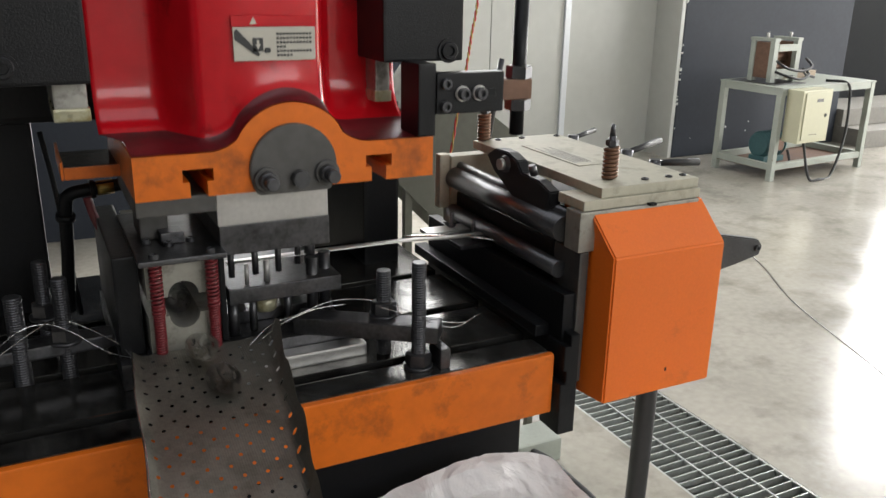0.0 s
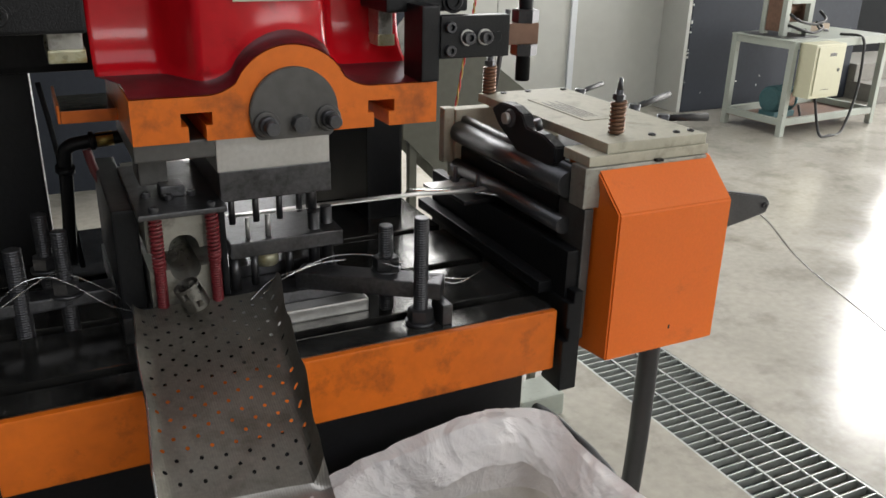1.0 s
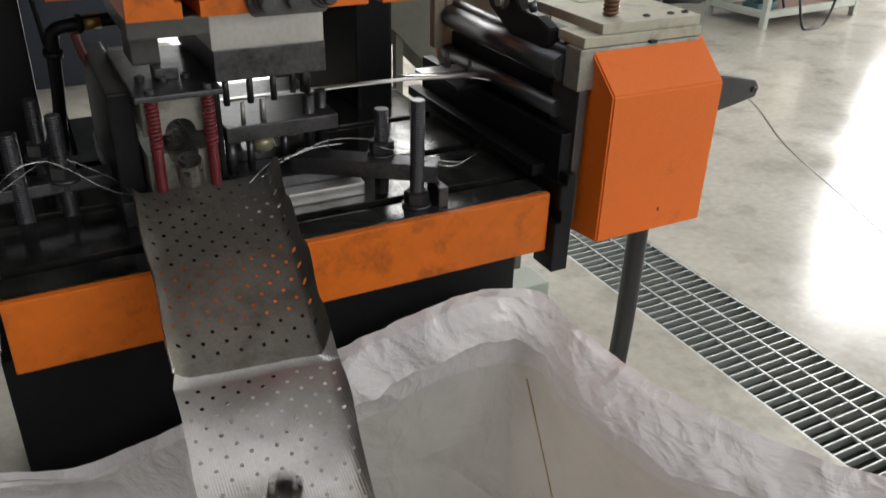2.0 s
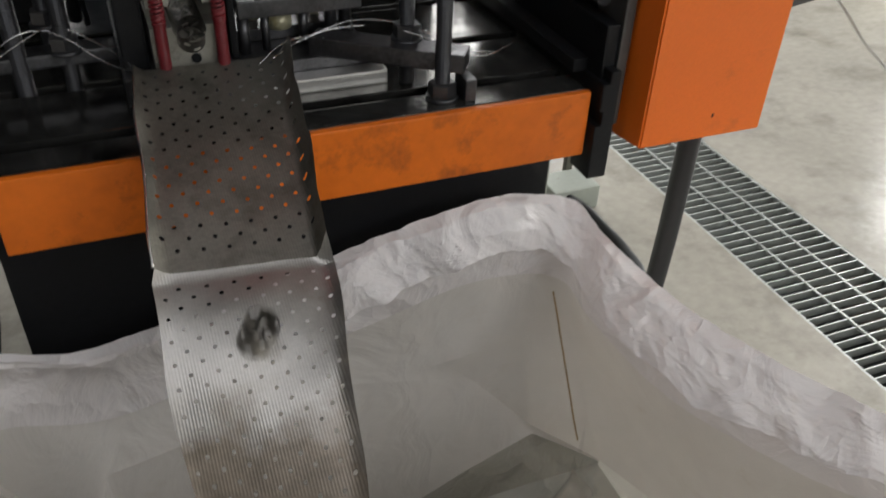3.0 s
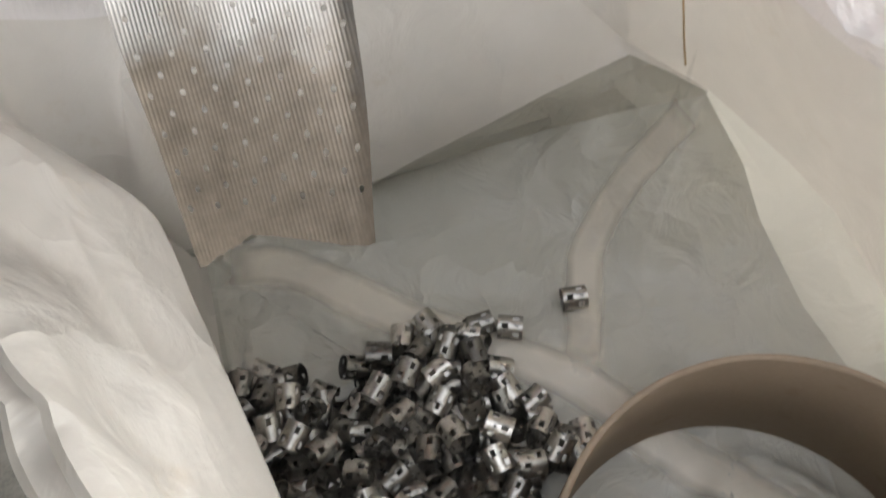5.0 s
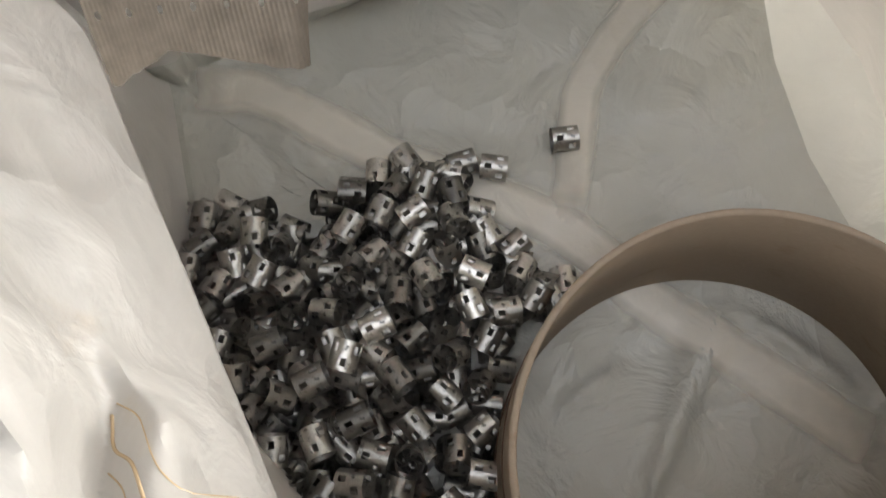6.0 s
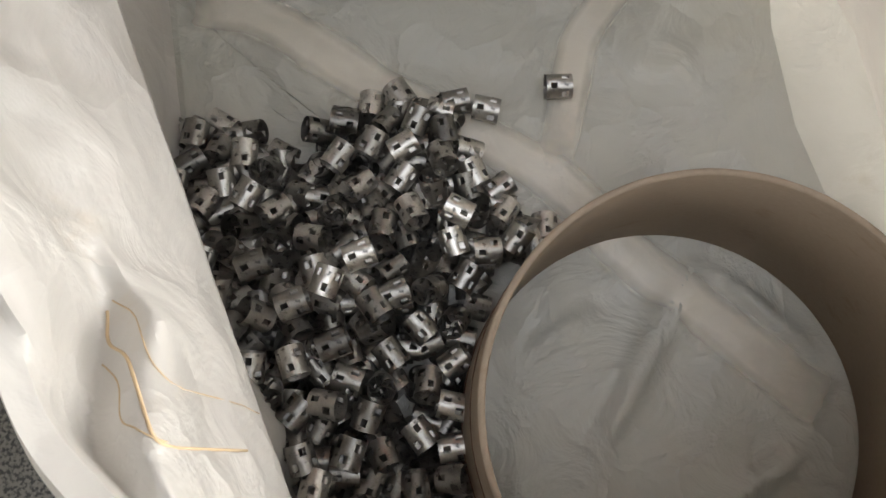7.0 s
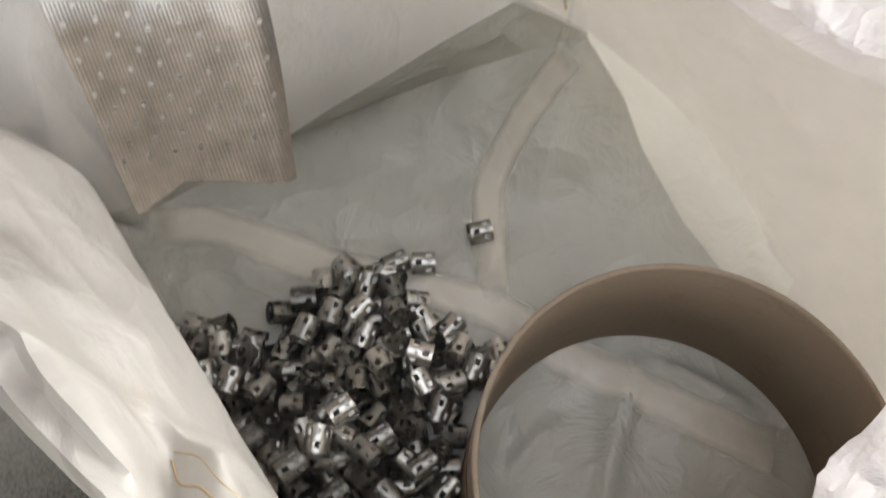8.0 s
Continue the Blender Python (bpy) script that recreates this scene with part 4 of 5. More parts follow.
    part("guide_bracket", box(-.03, .030, .235, .345, 1.1185, 1.126, .002), M["dark_steel"], f)
    part("guide_rail", box(-.010, .0135, .03, .46, 1.044, 1.062, .002), M["black"], f)
    return f


def safety_cover():
    c = root("drive_cover", "bright orange painted metal machine cover with sloped top", "machine cover")
    xl, xr, yf, yb, z0, zc, z1 = .058, .268, -.047, .060, .953, 1.180, 1.2395
    v = [(xl + .006, yf, z0), (xr, yf, z0), (xr, yf, zc), (xl + .006, yf, zc), (xl - .012, yb, z0), (xr, yb, z0), (xr - .01, yb, z1), (xl - .012, yb, z1), (xl - .008, yf + .045, z1), (xr - .014, yf + .045, z1)]
    bm = bmesh.new()
    bv = [bm.verts.new(p) for p in v]
    for f in ((0, 1, 2, 3), (3, 2, 9, 8), (8, 9, 6, 7), (1, 5, 6, 9, 2), (0, 3, 8, 7, 4), (0, 4, 5, 1), (4, 7, 6, 5)):
        bm.faces.new([bv[i] for i in f])
    bmesh.ops.recalc_face_normals(bm, faces=bm.faces)
    bmesh.ops.bevel(bm, geom=bm.edges[:], offset=.0025, segments=2, affect="EDGES")
    part("shell", bm, M["cover"], c)
    part("drain_slot", box(.176, .179, yf - .0006, yf + .001, 0.985, .991, 0), M["black"], c)
    part("top_catch", box(.148, .160, -.012, -.004, 1.2385, 1.2425, .001), M["black"], c)
    return c


PLACE[0] = MACHINE
press_frame()
PRESS_RAM = ram()
JAW_CARRIER = winding_die()
clamp_set(((-.335, .150), (-.165, .035), 1.068, 1.092, .040), ((-.198, .036, 1.186, .0105, BED + .004), (-.224, .098, 1.158, .0105, 1.094)), "dark clamp bar on tall threaded studs with nuts")
clamp_set(((-.725, .215), (-.575, .225), 1.062, 1.080, .036), ((-.690, .205, 1.153, .0115, 0), (-.634, .212, 1.168, .0105, 1.082), (-.655, .30, 1.165, .0105, 1.086)), "dark clamp bar with threaded studs and bright wire scraps")
feeder()
safety_cover()
tagged(obj("clamp_block", box(-.175, -.160, .012, .05, BED, 1.062, .002), M["dark_steel"]), "small dark steel packing block on the bed", "block")
PLACE[0] = Matrix()
hose = root("cable_conduit", "thick black cable conduit hanging from the orange cover", "hose")
part("conduit", sweep([(.246, .020, .860), (.247, .020, .78), (.243, .018, .55), (.225, .016, .28), (.215, .03, .05), (.23, .08, .02)], .0205, 14, 12), M["rubber"], hose)
cable = root("power_cable", "black cable lying on the floor beside the press", "cable")
part("cable", sweep([(.60, .95, .055), (.62, .86, .06), (.65, .78, .03), (.66, .66, .017), (.62, .52, .017), (.40, .45, .017)], .016, 10), M["rubber"], cable)
block = root("floor_block", "pale grey concrete block lying on the floor", "block")
part("block", box(.55, .72, .93, 1.06, 0, .085, .008), M["table"], block)
cable = root("power_cable", "black cable hanging beside the press base", "cable")
part("cable", sweep([(-.93, .12, .80), (-.955, .10, .66), (-.985, .09, .50), (-.99, .09, .25), (-.97, .10, .013), (-.94, .24, .013)], .011, 10), M["rubber"], cable)
PLACE[0] = MACHINE

# ---- chute ----


def ease(a, b, x):
    k = min(1, max(0, (x - a) / (b - a)))
    return k * k * (3 - 2 * k)


def chute_point(u, s):
    """u across 0..1, s along: 0 at the die, 1 at the kink, 2 at the end."""
    if s <= 1:
        l = Vector((-.563, .112, 1.082)).lerp(Vector((-.583, -.205, 1.016)), s)
        r = Vector((-.376, .118, 1.082)).lerp(Vector((-.419, -.211, 1.003)), s)
        sag = .010 * math.sin(math.pi * s)
    else:
        k = s - 1
        l = Vector((-.588, -.209, 1.012)).lerp(Vector((-.585, -.440, .847)), k)
        r = Vector((-.414, -.213, .998)).lerp(Vector((-.459, -.482, .882)), k)
        sag = .020 * math.sin(math.pi * k ** .8)
    p = l.lerp(r, u)
    p.z += sag
    edge = max(0, abs(u - .5) * 2 - .84) / .16
    lift = (.030 if u > .5 else .010) * edge ** 1.6 * (1 if s <= 1 else .22)
    p.z += lift * (1 + .25 * math.sin(s * 23 + u * 5))
    p.x += .0015 * math.sin(s * 11 + 1) * edge - .006 * math.sin(3.2 * (s - 1)) * (1 - u) * (s > 1)
    p.z += .0009 * math.sin(u * 7 + s * 9) + .0008 * noise.noise(Vector((u * 6, s * 9, 3)))
    return p


def chute_sheet(name, s0, s1, nu, ns, parent, ragged=False):
    """Sheet with real holes: cells on a staggered pattern are left open in the middle."""
    bm = bmesh.new()
    grid = {}

    def vert(i, j, fu=0, fs=0):
        key = (i + fu, j + fs)
        if key not in grid:
            s = s0 + (s1 - s0) * key[1] / ns
            u = key[0] / nu
            if ragged and key[1] > ns - 3:
                s += (key[1] - ns + 3) / 3 * ((.065 - .065 * u / .35 if u < .35 else .05 * (u - .35) / .65) + .006 * noise.noise(Vector((u * 14, 0, 0))))
            grid[key] = bm.verts.new(chute_point(u, s))
        return grid[key]
    for j in range(ns):
        for i in range(nu):
            a, b, c, d = vert(i, j), vert(i + 1, j), vert(i + 1, j + 1), vert(i, j + 1)
            if j % 2 == 0 and 1 < j < ns - 2 and (i + 2 * (j // 2 % 2)) % 4 == 1 and 0 < i < nu - 1:
                w = [vert(i, j, .5 + .36 * math.cos(q), .5 + .36 * math.sin(q)) for q in (math.pi * (-.625 + .25 * k) for k in range(8))]
                for k, (p, q) in enumerate(((a, b), (b, c), (c, d), (d, a))):
                    bm.faces.new((p, q, w[(2 * k + 1) % 8], w[2 * k])).smooth = True
                    bm.faces.new((q, w[(2 * k + 2) % 8], w[(2 * k + 1) % 8])).smooth = True
            else:
                bm.faces.new((a, b, c, d)).smooth = True
    bmesh.ops.recalc_face_normals(bm, faces=bm.faces)
    return part(name, bm, M["chute" if ragged else "chute_oily_shaded"], parent)


ch = root("discharge_chute", "bent perforated metal chute leading from the die to the bag", "chute")
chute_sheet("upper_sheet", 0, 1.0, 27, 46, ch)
chute_sheet("lower_sheet", 1.0, 2.0, 27, 48, ch, True)
part("edge_wire", sweep([chute_point(0, s / 10) + Vector((-.001, 0, .001)) for s in range(0, 11)], .0016, 6), M["wire"], ch, "bright cut edge")

# ---- bulk bag ----
from mathutils.bvhtree import BVHTree

M["slide"] = material("grey_green_paint", (0.10, 0.10, 0.08), 0.5, 0.1, 0.15, 40, 5, 0.1, dark=(0.06, 0.05, 0.04), dark_at=(0.6, 0.8))
PLACE[0] = Matrix()
TUBE_C, TUBE_R, TUBE_H = Vector((-.168, -.920, 0)), .302, .245


def crease(p, f, octaves=3):
    """Sharp-edged folds: sums of one minus the magnitude of noise."""
    s, a = 0.0, 1.0
    for k in range(octaves):
        s += a * (0.55 - 1.7 * abs(noise.noise(p * f + Vector((7.3 * k, 1.9, 4.4 * k)))))
        f, a = f * 2.1, a * .5
    return s


def fold(x, y, a, b, w, h):
    """A soft flat-topped fold of the sheet along a segment of the floor."""
    ax, ay = a
    dx, dy = b[0] - ax, b[1] - ay
    L2 = dx * dx + dy * dy
    t = ((x - ax) * dx + (y - ay) * dy) / L2
    k = min(1, max(0, t))
    d = math.hypot(x - ax - k * dx, y - ay - k * dy)
    taper = min(1, .35 + 3 * t, .35 + 3 * (1 - t)) if 0 < t < 1 else .35
    return h * taper * max(0, 1 - max(0, d - w * .15) / (w * .95)) ** 1.3


# doubled cloth bands of the bag's base, as lines over the floor
BANDS = ((((.012, -.190), (-.05, -.205), (-.125, -.240), (-.190, -.300), (-.228, -.385), (-.262, -.480), (-.285, -.530)), .074),
         (((-.83, -.165), (-.72, -.195), (-.628, -.266), (-.525, -.358), (-.43, -.430), (-.33, -.495), (-.262, -.565), (-.195, -.662), (-.090, -.780), (.035, -.915), (.075, -.95)), .092))
PINCH = Vector((.034, -.177, .227))
# creases of the back and the right wall, counted from the pinched corner: upper fold, free edge, tuck
BACK = (((0, .034, -.177, .229), (.45, -.085, -.088, .288), (1, -.219, -.080, .450), (2, -.47, -.080, .515), (3, -.84, -.085, .45), (4.5, -.93, -.27, .24)),
        ((0, .033, -.179, .226), (.45, -.092, -.120, .296), (1, -.222, -.120, .245), (2.1, -.512, -.114, .104), (3, -.82, -.12, .06), (4.5, -.865, -.28, .09)),
        ((0, .030, -.181, .222), (.45, -.074, -.115, .130), (1, -.205, -.062, .050), (2.1, -.512, -.060, .012), (3, -.82, -.14, .03), (4.5, -.83, -.28, .02)))
RIGHT = (((0, .034, -.177, .229), (1, 0.116, -0.332, 0.200), (1.8, 0.163, -0.422, 0.165), (2.8, 0.197, -0.561, 0.115), (4.5, .2, -.85, .05)),
         ((0, .033, -.179, .226), (1, 0.105, -0.345, 0.135), (1.8, 0.138, -0.466, 0.098), (2.8, 0.169, -0.593, 0.065), (4.5, .19, -.86, .03)),
         ((0, .030, -.181, .222), (0.6, 0.084, -0.271, 0.125), (1, 0.093, -0.357, 0.070), (1.8, 0.113, -0.509, 0.030), (2.8, 0.142, -0.625, 0.015), (4.5, .15, -.88, .01)))


def along(keys, f):
    for a, b in zip(keys, keys[1:]):
        if f <= b[0]:
            return Vector(a[1:]).lerp(Vector(b[1:]), (f - a[0]) / (b[0] - a[0]))
    return Vector(keys[-1][1:])


def flap_edge(y):
    """The straight inner edge of the rim that hangs into the bag on its long side."""
    return Vector((-.728 + .24 * (-.6 - y), y, .575))


def bag_floor(x, y):
    z = .006
    for line, w in BANDS:
        z += .5 * sum(fold(x, y, a, b, w, .012) for a, b in zip(line, line[1:]))
    z += fold(x, y, (-.30, -.98), (-.10, -.72), .030, .022) + fold(x, y, (-.06, -.72), (.06, -.86), .022, .016) + fold(x, y, (-.20, -1.10), (.02, -1.00), .030, .018) + fold(x, y, (-.36, -.80), (-.26, -.76), .02, .012) + fold(x, y, (-.66, -.30), (-.58, -.46), .035, .016)
    z += .006 * crease(Vector((x, y, .3)), 4.5, 2) + .003
    return max(.002, z)


RIM = [Vector(p) for p in ((-.030, -.034, .768), (-.20, -.032, .798), (-.42, -.032, .752), (-.80, -.036, .668), (-.985, -.080, .728), (-.955, -.37, .750), (-.835, -.67, .81), (-.700, -.93, .83), (-.52, -1.17, .80), (-.18, -1.045, .775), (.27, -.82, .735), (.145, -.520, .702), (.046, -.33, .715), (-.010, -.135, .748))]


def loop_point(pts, u):
    n = len(pts)
    f = u * n
    i, t = int(f) % n, f - int(f)
    a, b, c, d = pts[(i - 1) % n], pts[i], pts[(i + 1) % n], pts[(i + 2) % n]
    return 0.5 * ((2 * b) + (c - a) * t + (2 * a - 5 * b + 4 * c - d) * t * t + (3 * b - a - 3 * c + d) * t ** 3)


def bag():
    mid = Vector((-.40, -.655, 0))
    bm = bmesh.new()
    N, rows = 460, []
    cols, fbs, kinds = [], [], []
    for k_col in range(N):
        r = loop_point(RIM, k_col / N)
        inward = (Vector((mid.x, mid.y, 0)) - Vector((r.x, r.y, 0))).normalized()
        ang = math.atan2(r.y - mid.y, r.x - mid.x)
        ca, sa = math.cos(ang), math.sin(ang)
        # foot of the wall: a rounded rectangle
        sc = (abs(ca / .64) ** 6 + abs(sa / .60) ** 6) ** (-1 / 6)
        foot = Vector((mid.x + ca * sc, mid.y + sa * sc, 0))
        foot = foot.lerp(Vector((r.x + .01, r.y, 0)), ease(-.64, -.74, r.x) * (1 - ease(-.40, -.20, r.y)))
        bulge = ease(-.75, -.93, r.x) * ease(-.64, -.40, r.y) * (1 - ease(-.16, -.09, r.y))
        foot.x += (-.84 - foot.x) * bulge
        back = ease(-.16, -.05, r.y) * ease(-.98, -.55, r.x)
        right = ease(-.08, .02, r.x) * ease(-.66, -.15, r.y)
        left = ease(-.50, -.66, r.x) * (1 - ease(-.40, -.20, r.y))
        corner = math.exp(-((r.x - .02) ** 2 + (r.y + .05) ** 2) / .012)
        lifted = max(back, right)
        zc = .045 + max(back * (.40 - .22 * ease(-.25, .02, r.x)), right * .19)
        zt = .03 + max(back * (.24 - .08 * ease(-.25, .02, r.x) - .10 * ease(-.35, -.8, r.x)), right * .15)
        thin = 1 - .75 * ease(-.46, -.70, r.x) * ease(-.30, -.10, r.y)
        hem = (.065 + .03 * right + .035 * left) * thin
        pts = []
        o = -inward
        wob = noise.noise(r * 9)
        fb = k_col / N * len(RIM)
        fr = len(RIM) - fb
        wb, wr = 1 - ease(3.0, 4.5, fb), 1 - ease(3.0, 4.2, fr)
        hem_pt = (r + inward * hem - Vector((0, 0, (.075 + .02 * wob) * thin))).lerp(flap_edge(r.y - .02), left)
        pts += [(foot + o * .02, 6), (foot.lerp(r, .45) + o * (.01 - .03 * left) + Vector((0, 0, .34 - .45 * r.z)), 5), (r + o * (.012 - .02 * left) - Vector((0, 0, .13)), 7), (r + o * .012 - Vector((0, 0, .02)), 3)]
        pts += [(r.copy(), 4), (r + inward * .022 - Vector((0, 0, .008)), 34), ((r + inward * (hem * .75) - Vector((0, 0, (.045 + .02 * wob) * thin))).lerp(r.lerp(hem_pt, .55) + Vector((.012, 0, .03)), left), 40), (hem_pt, 2)]
        pts += [((r + inward * (hem * .62) - Vector((0, 0, .082 * thin))).lerp(hem_pt + o * .03 + Vector((0, 0, .004)), left), 3)]
        wall_top = r + inward * (hem * .55 * (1 - .7 * left))
        cre = wall_top.lerp(foot, .85 - .45 * lifted) + inward * (.035 * lifted)
        cre.z = zc + .02
        if wb > 0:
            cre = cre.lerp(along(BACK[0], fb), wb)
        if wr > 0:
            cre = cre.lerp(along(RIGHT[0], fr), wr)
        pts += [(Vector((wall_top.x, wall_top.y, r.z - .14 - .20 * left)), 14), (cre, 8)]
        tuck = wall_top.lerp(foot, 1.0 - .35 * lifted)
        tuck.z = zt
        edge = cre.lerp(tuck, .6)
        if wb > 0:
            edge, tuck = edge.lerp(along(BACK[1], fb), wb), tuck.lerp(along(BACK[2], fb), wb)
        if wr > 0:
            edge, tuck = edge.lerp(along(RIGHT[1], fr), wr), tuck.lerp(along(RIGHT[2], fr), wr)
        pts += [(edge, 6), (tuck, 12)]
        inner = foot.lerp(mid, .26).lerp(tuck.lerp(mid, .26 + .16 * corner), max(wb, wr))
        inner.z = .012
        pts += [(inner, 46)]
        pts += [(mid + (inner - mid) * .02 + Vector((0, 0, 0)), 1)]
        col = []
        for i in range(len(pts) - 1):
            for s in range(pts[i][1]):
                col.append((i, pts[i][0].lerp(pts[i + 1][0], s / pts[i][1])))
        out = []
        for i, p in col:
            q = p.copy()
            s = Vector((p.x, p.y, p.z))
            if i <= 1:
                q += o * (.018 * crease(s, 5))
            elif i <= 7:
                soft = (1 - .9 * left) * (.5 + .5 * ease(.005, .03, (p - r).length))
                lay = Vector((s.x + .6 * s.z, s.y - .5 * s.z, s.z * .5))
                q += Vector((0, 0, .006 * soft * crease(lay, 11, 3))) + inward * (.012 * soft * crease(lay + Vector((3, 1, 0)), 10, 4))
                if i in (5, 6) and left > 0:
                    c = (p - r).length / max(.01, (hem_pt - r).length)
                    run = ease(-.74, -.93, r.y)
                    c0 = .62 - .36 * run
                    pleat = math.exp(-abs((c - c0) / .14) ** 2.2) * ease(-.73, -.80, r.y)
                    valley = math.exp(-((c - c0 + .24) / .11) ** 2) * ease(-.66, -.80, r.y)
                    lip = math.exp(-((c - .16) / .12) ** 2) * ease(-.40, -.60, r.y) * (1 - run)
                    q += (inward * .35 + Vector((0, 0, 1))) * left * (.042 * pleat - .034 * valley + .014 * lip)
                q += (inward + Vector((0, 0, .6))) * (.012 * left * ease(.0, .10, (p - hem_pt).length) * crease(Vector((k_col / N * 22, len(out) * .022, 1)), 1, 2))
            elif i <= 9:
                q += inward * (.013 * crease(s, 2.6, 2) * ease(0, .1, r.z - .1 - p.z) * ease(0, .06, (p - cre).length))
            elif i in (10, 11):
                q += inward * (.003 * crease(s, 5, 2))
            else:
                z = bag_floor(q.x, q.y)
                q.z = max(q.z + .006 * crease(s, 5, 2) * ease(.02, .1, q.z) * ease(0, .05, (p - tuck).length), z)
            q.z = max(q.z, .002)
            if q.y > .014:
                q.y = .014 - .003 * abs(noise.noise(s * 20))
            out.append(q)
        cols.append(out)
        kinds = [i for i, _ in col] + [13]
        fbs.append(fb)
    # a denser floor in the middle
    vs = [[bm.verts.new(q) for q in c] for c in cols]
    m = len(vs[0])
    for k in range(N):
        a, b = vs[k], vs[(k + 1) % N]
        for i in range(m - 1):
            face = bm.faces.new((a[i], b[i], b[i + 1], a[i + 1]))
            # lit panel, shaded base and shaded tuck take their own cloth copies
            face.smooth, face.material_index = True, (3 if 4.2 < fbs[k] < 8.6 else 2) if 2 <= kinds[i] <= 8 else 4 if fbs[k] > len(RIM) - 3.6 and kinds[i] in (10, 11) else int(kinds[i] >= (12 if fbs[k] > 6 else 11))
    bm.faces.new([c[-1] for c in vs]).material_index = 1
    bmesh.ops.recalc_face_normals(bm, faces=bm.faces)
    # hard creases of the folded corner and of the crumpled rim
    first_of = {kind: kinds.index(kind) for kind in (10, 11, 12)}
    for k in range(N):
        if fbs[k] < 3.2 or fbs[k] > len(RIM) - 3.2:
            for kind in (10, 11, 12):
                e = bm.edges.get((vs[k][first_of[kind]], vs[(k + 1) % N][first_of[kind]]))
                e.smooth = False
    rim_set = {c[i] for c in vs for i, kind in enumerate(kinds) if 3 <= kind <= 6}
    for e in bm.edges:
        if e.calc_face_angle(0) > .5 and all(cr in rim_set for cr in e.verts):
            e.smooth = False
    tree = BVHTree.FromBMesh(bm)
    b = root("bulk_bag", "open white woven plastic bulk bag with crumpled rim", "bag")
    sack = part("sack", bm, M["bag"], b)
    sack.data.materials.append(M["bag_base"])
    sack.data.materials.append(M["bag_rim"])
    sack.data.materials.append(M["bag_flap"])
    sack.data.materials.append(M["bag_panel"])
    for line, w in BANDS:
        mesh = bmesh.new()
        layers = mesh.verts.layers.float.new("layers")
        path = spline([(x, y, 0) for x, y in line], 8)
        rows = []
        for j, p in enumerate(path):
            d = (path[min(j + 1, len(path) - 1)] - path[max(j - 1, 0)]).normalized()
            side = Vector((-d.y, d.x, 0))
            row = []
            for s in range(9):
                c = s / 4 - 1
                q = p + side * (c * w * .5 * (1 + .18 * noise.noise(Vector((p.x * 9, p.y * 9, c)))))
                spot = tree.ray_cast(Vector((q.x, q.y, .40)), Vector((0, 0, -1)))[0]
                z = spot.z if spot else bag_floor(q.x, q.y)
                v = mesh.verts.new((q.x, q.y, z + .0010 + .0022 * (1 - c * c)))
                v[layers] = min(1, 1.5 * (1 - abs(c)), j / 6, (len(path) - 1 - j) / 16)
                row.append(v)
            rows.append(row)
        for a, c in zip(rows, rows[1:]):
            for s in range(8):
                mesh.faces.new((a[s], a[s + 1], c[s + 1], c[s])).smooth = True
        part("seam_band", mesh, M["bag_band"], b, "cream doubled cloth band across the base")

    # stitched corner seam on the inside
    kc = min(range(N), key=lambda k: (cols[k][20] - Vector((-.048, -.045, .77))).length)
    rows_wall = [i for i in range(m) if .26 < cols[kc][i].z < .68 and i > kinds.index(9)]
    if len(rows_wall) > 3:
        inw = (mid - cols[kc][20]).normalized() * .0025
        part("seam", sweep([cols[kc][i] + inw for i in rows_wall[::2]], .0017, 6, 3), M["stain"], b, "rust-brown stitched seam")
    # stitching on the folded rim: one thick seam and two loose threads, laid on the cloth
    for line, w in ((((-.732, -.787), (-.728, -.810), (-.708, -.826), (-.687, -.864), (-.676, -.882), (-.644, -.898)), .0012),
                    (((-.729, -.780), (-.708, -.797), (-.689, -.833), (-.668, -.860), (-.650, -.870)), .0006),
                    (((-.729, -.825), (-.712, -.841), (-.704, -.863), (-.692, -.870), (-.676, -.880)), .0006)):
        path = []
        for p in spline([(x, y, 0) for x, y in line], 8):
            spot = tree.ray_cast(Vector((p.x, p.y, 1.1)), Vector((0, 0, -1)))[0]
            if spot and spot.z > .5:
                path.append(spot + Vector((0, 0, .0008)))
        part("stitching", sweep(path, w, 6, raw=True, flat=.6), M["stain"], b, "rust-brown stitching on the folded rim")
    return b


bag()

t = root("cardboard_ring", "wide open brown cardboard tube section standing in the bag", "cardboard tube")
bm = bmesh.new()
seg, rows = 96, []
tilt = Matrix.Translation(TUBE_C) @ Matrix.Rotation(radians(-.6), 4, "Y")
LEAN = Matrix(((1, 0, .085, -.0208), (0, 1, .085, -.0208), (0, 0, 1, 0), (0, 0, 0, 1)))
tilt = tilt @ LEAN
for rr, z in ((TUBE_R, 0.004), (TUBE_R, TUBE_H - .003), (TUBE_R - .0015, TUBE_H), (TUBE_R - .0085, TUBE_H), (TUBE_R - .010, TUBE_H - .003), (TUBE_R - .010, .004)):
    row = []
    for k in range(seg):
        a = 2 * math.pi * k / seg
        w = 1 + .006 * math.sin(2 * a + .6)
        row.append(bm.verts.new(tilt @ Vector((rr * w * math.cos(a), rr * w * math.sin(a), z + .012 + (.0015 * noise.noise(Vector((a * 6, 0, 2))) if z > .1 else 0)))))
    rows.append(row)
for p, q in zip(rows, rows[1:] + rows[:1]):
    for k in range(seg):
        bm.faces.new((p[k], p[(k + 1) % seg], q[(k + 1) % seg], q[k])).smooth = True
bmesh.ops.recalc_face_normals(bm, faces=bm.faces)
part("tube_wall", bm, M["card"], t)
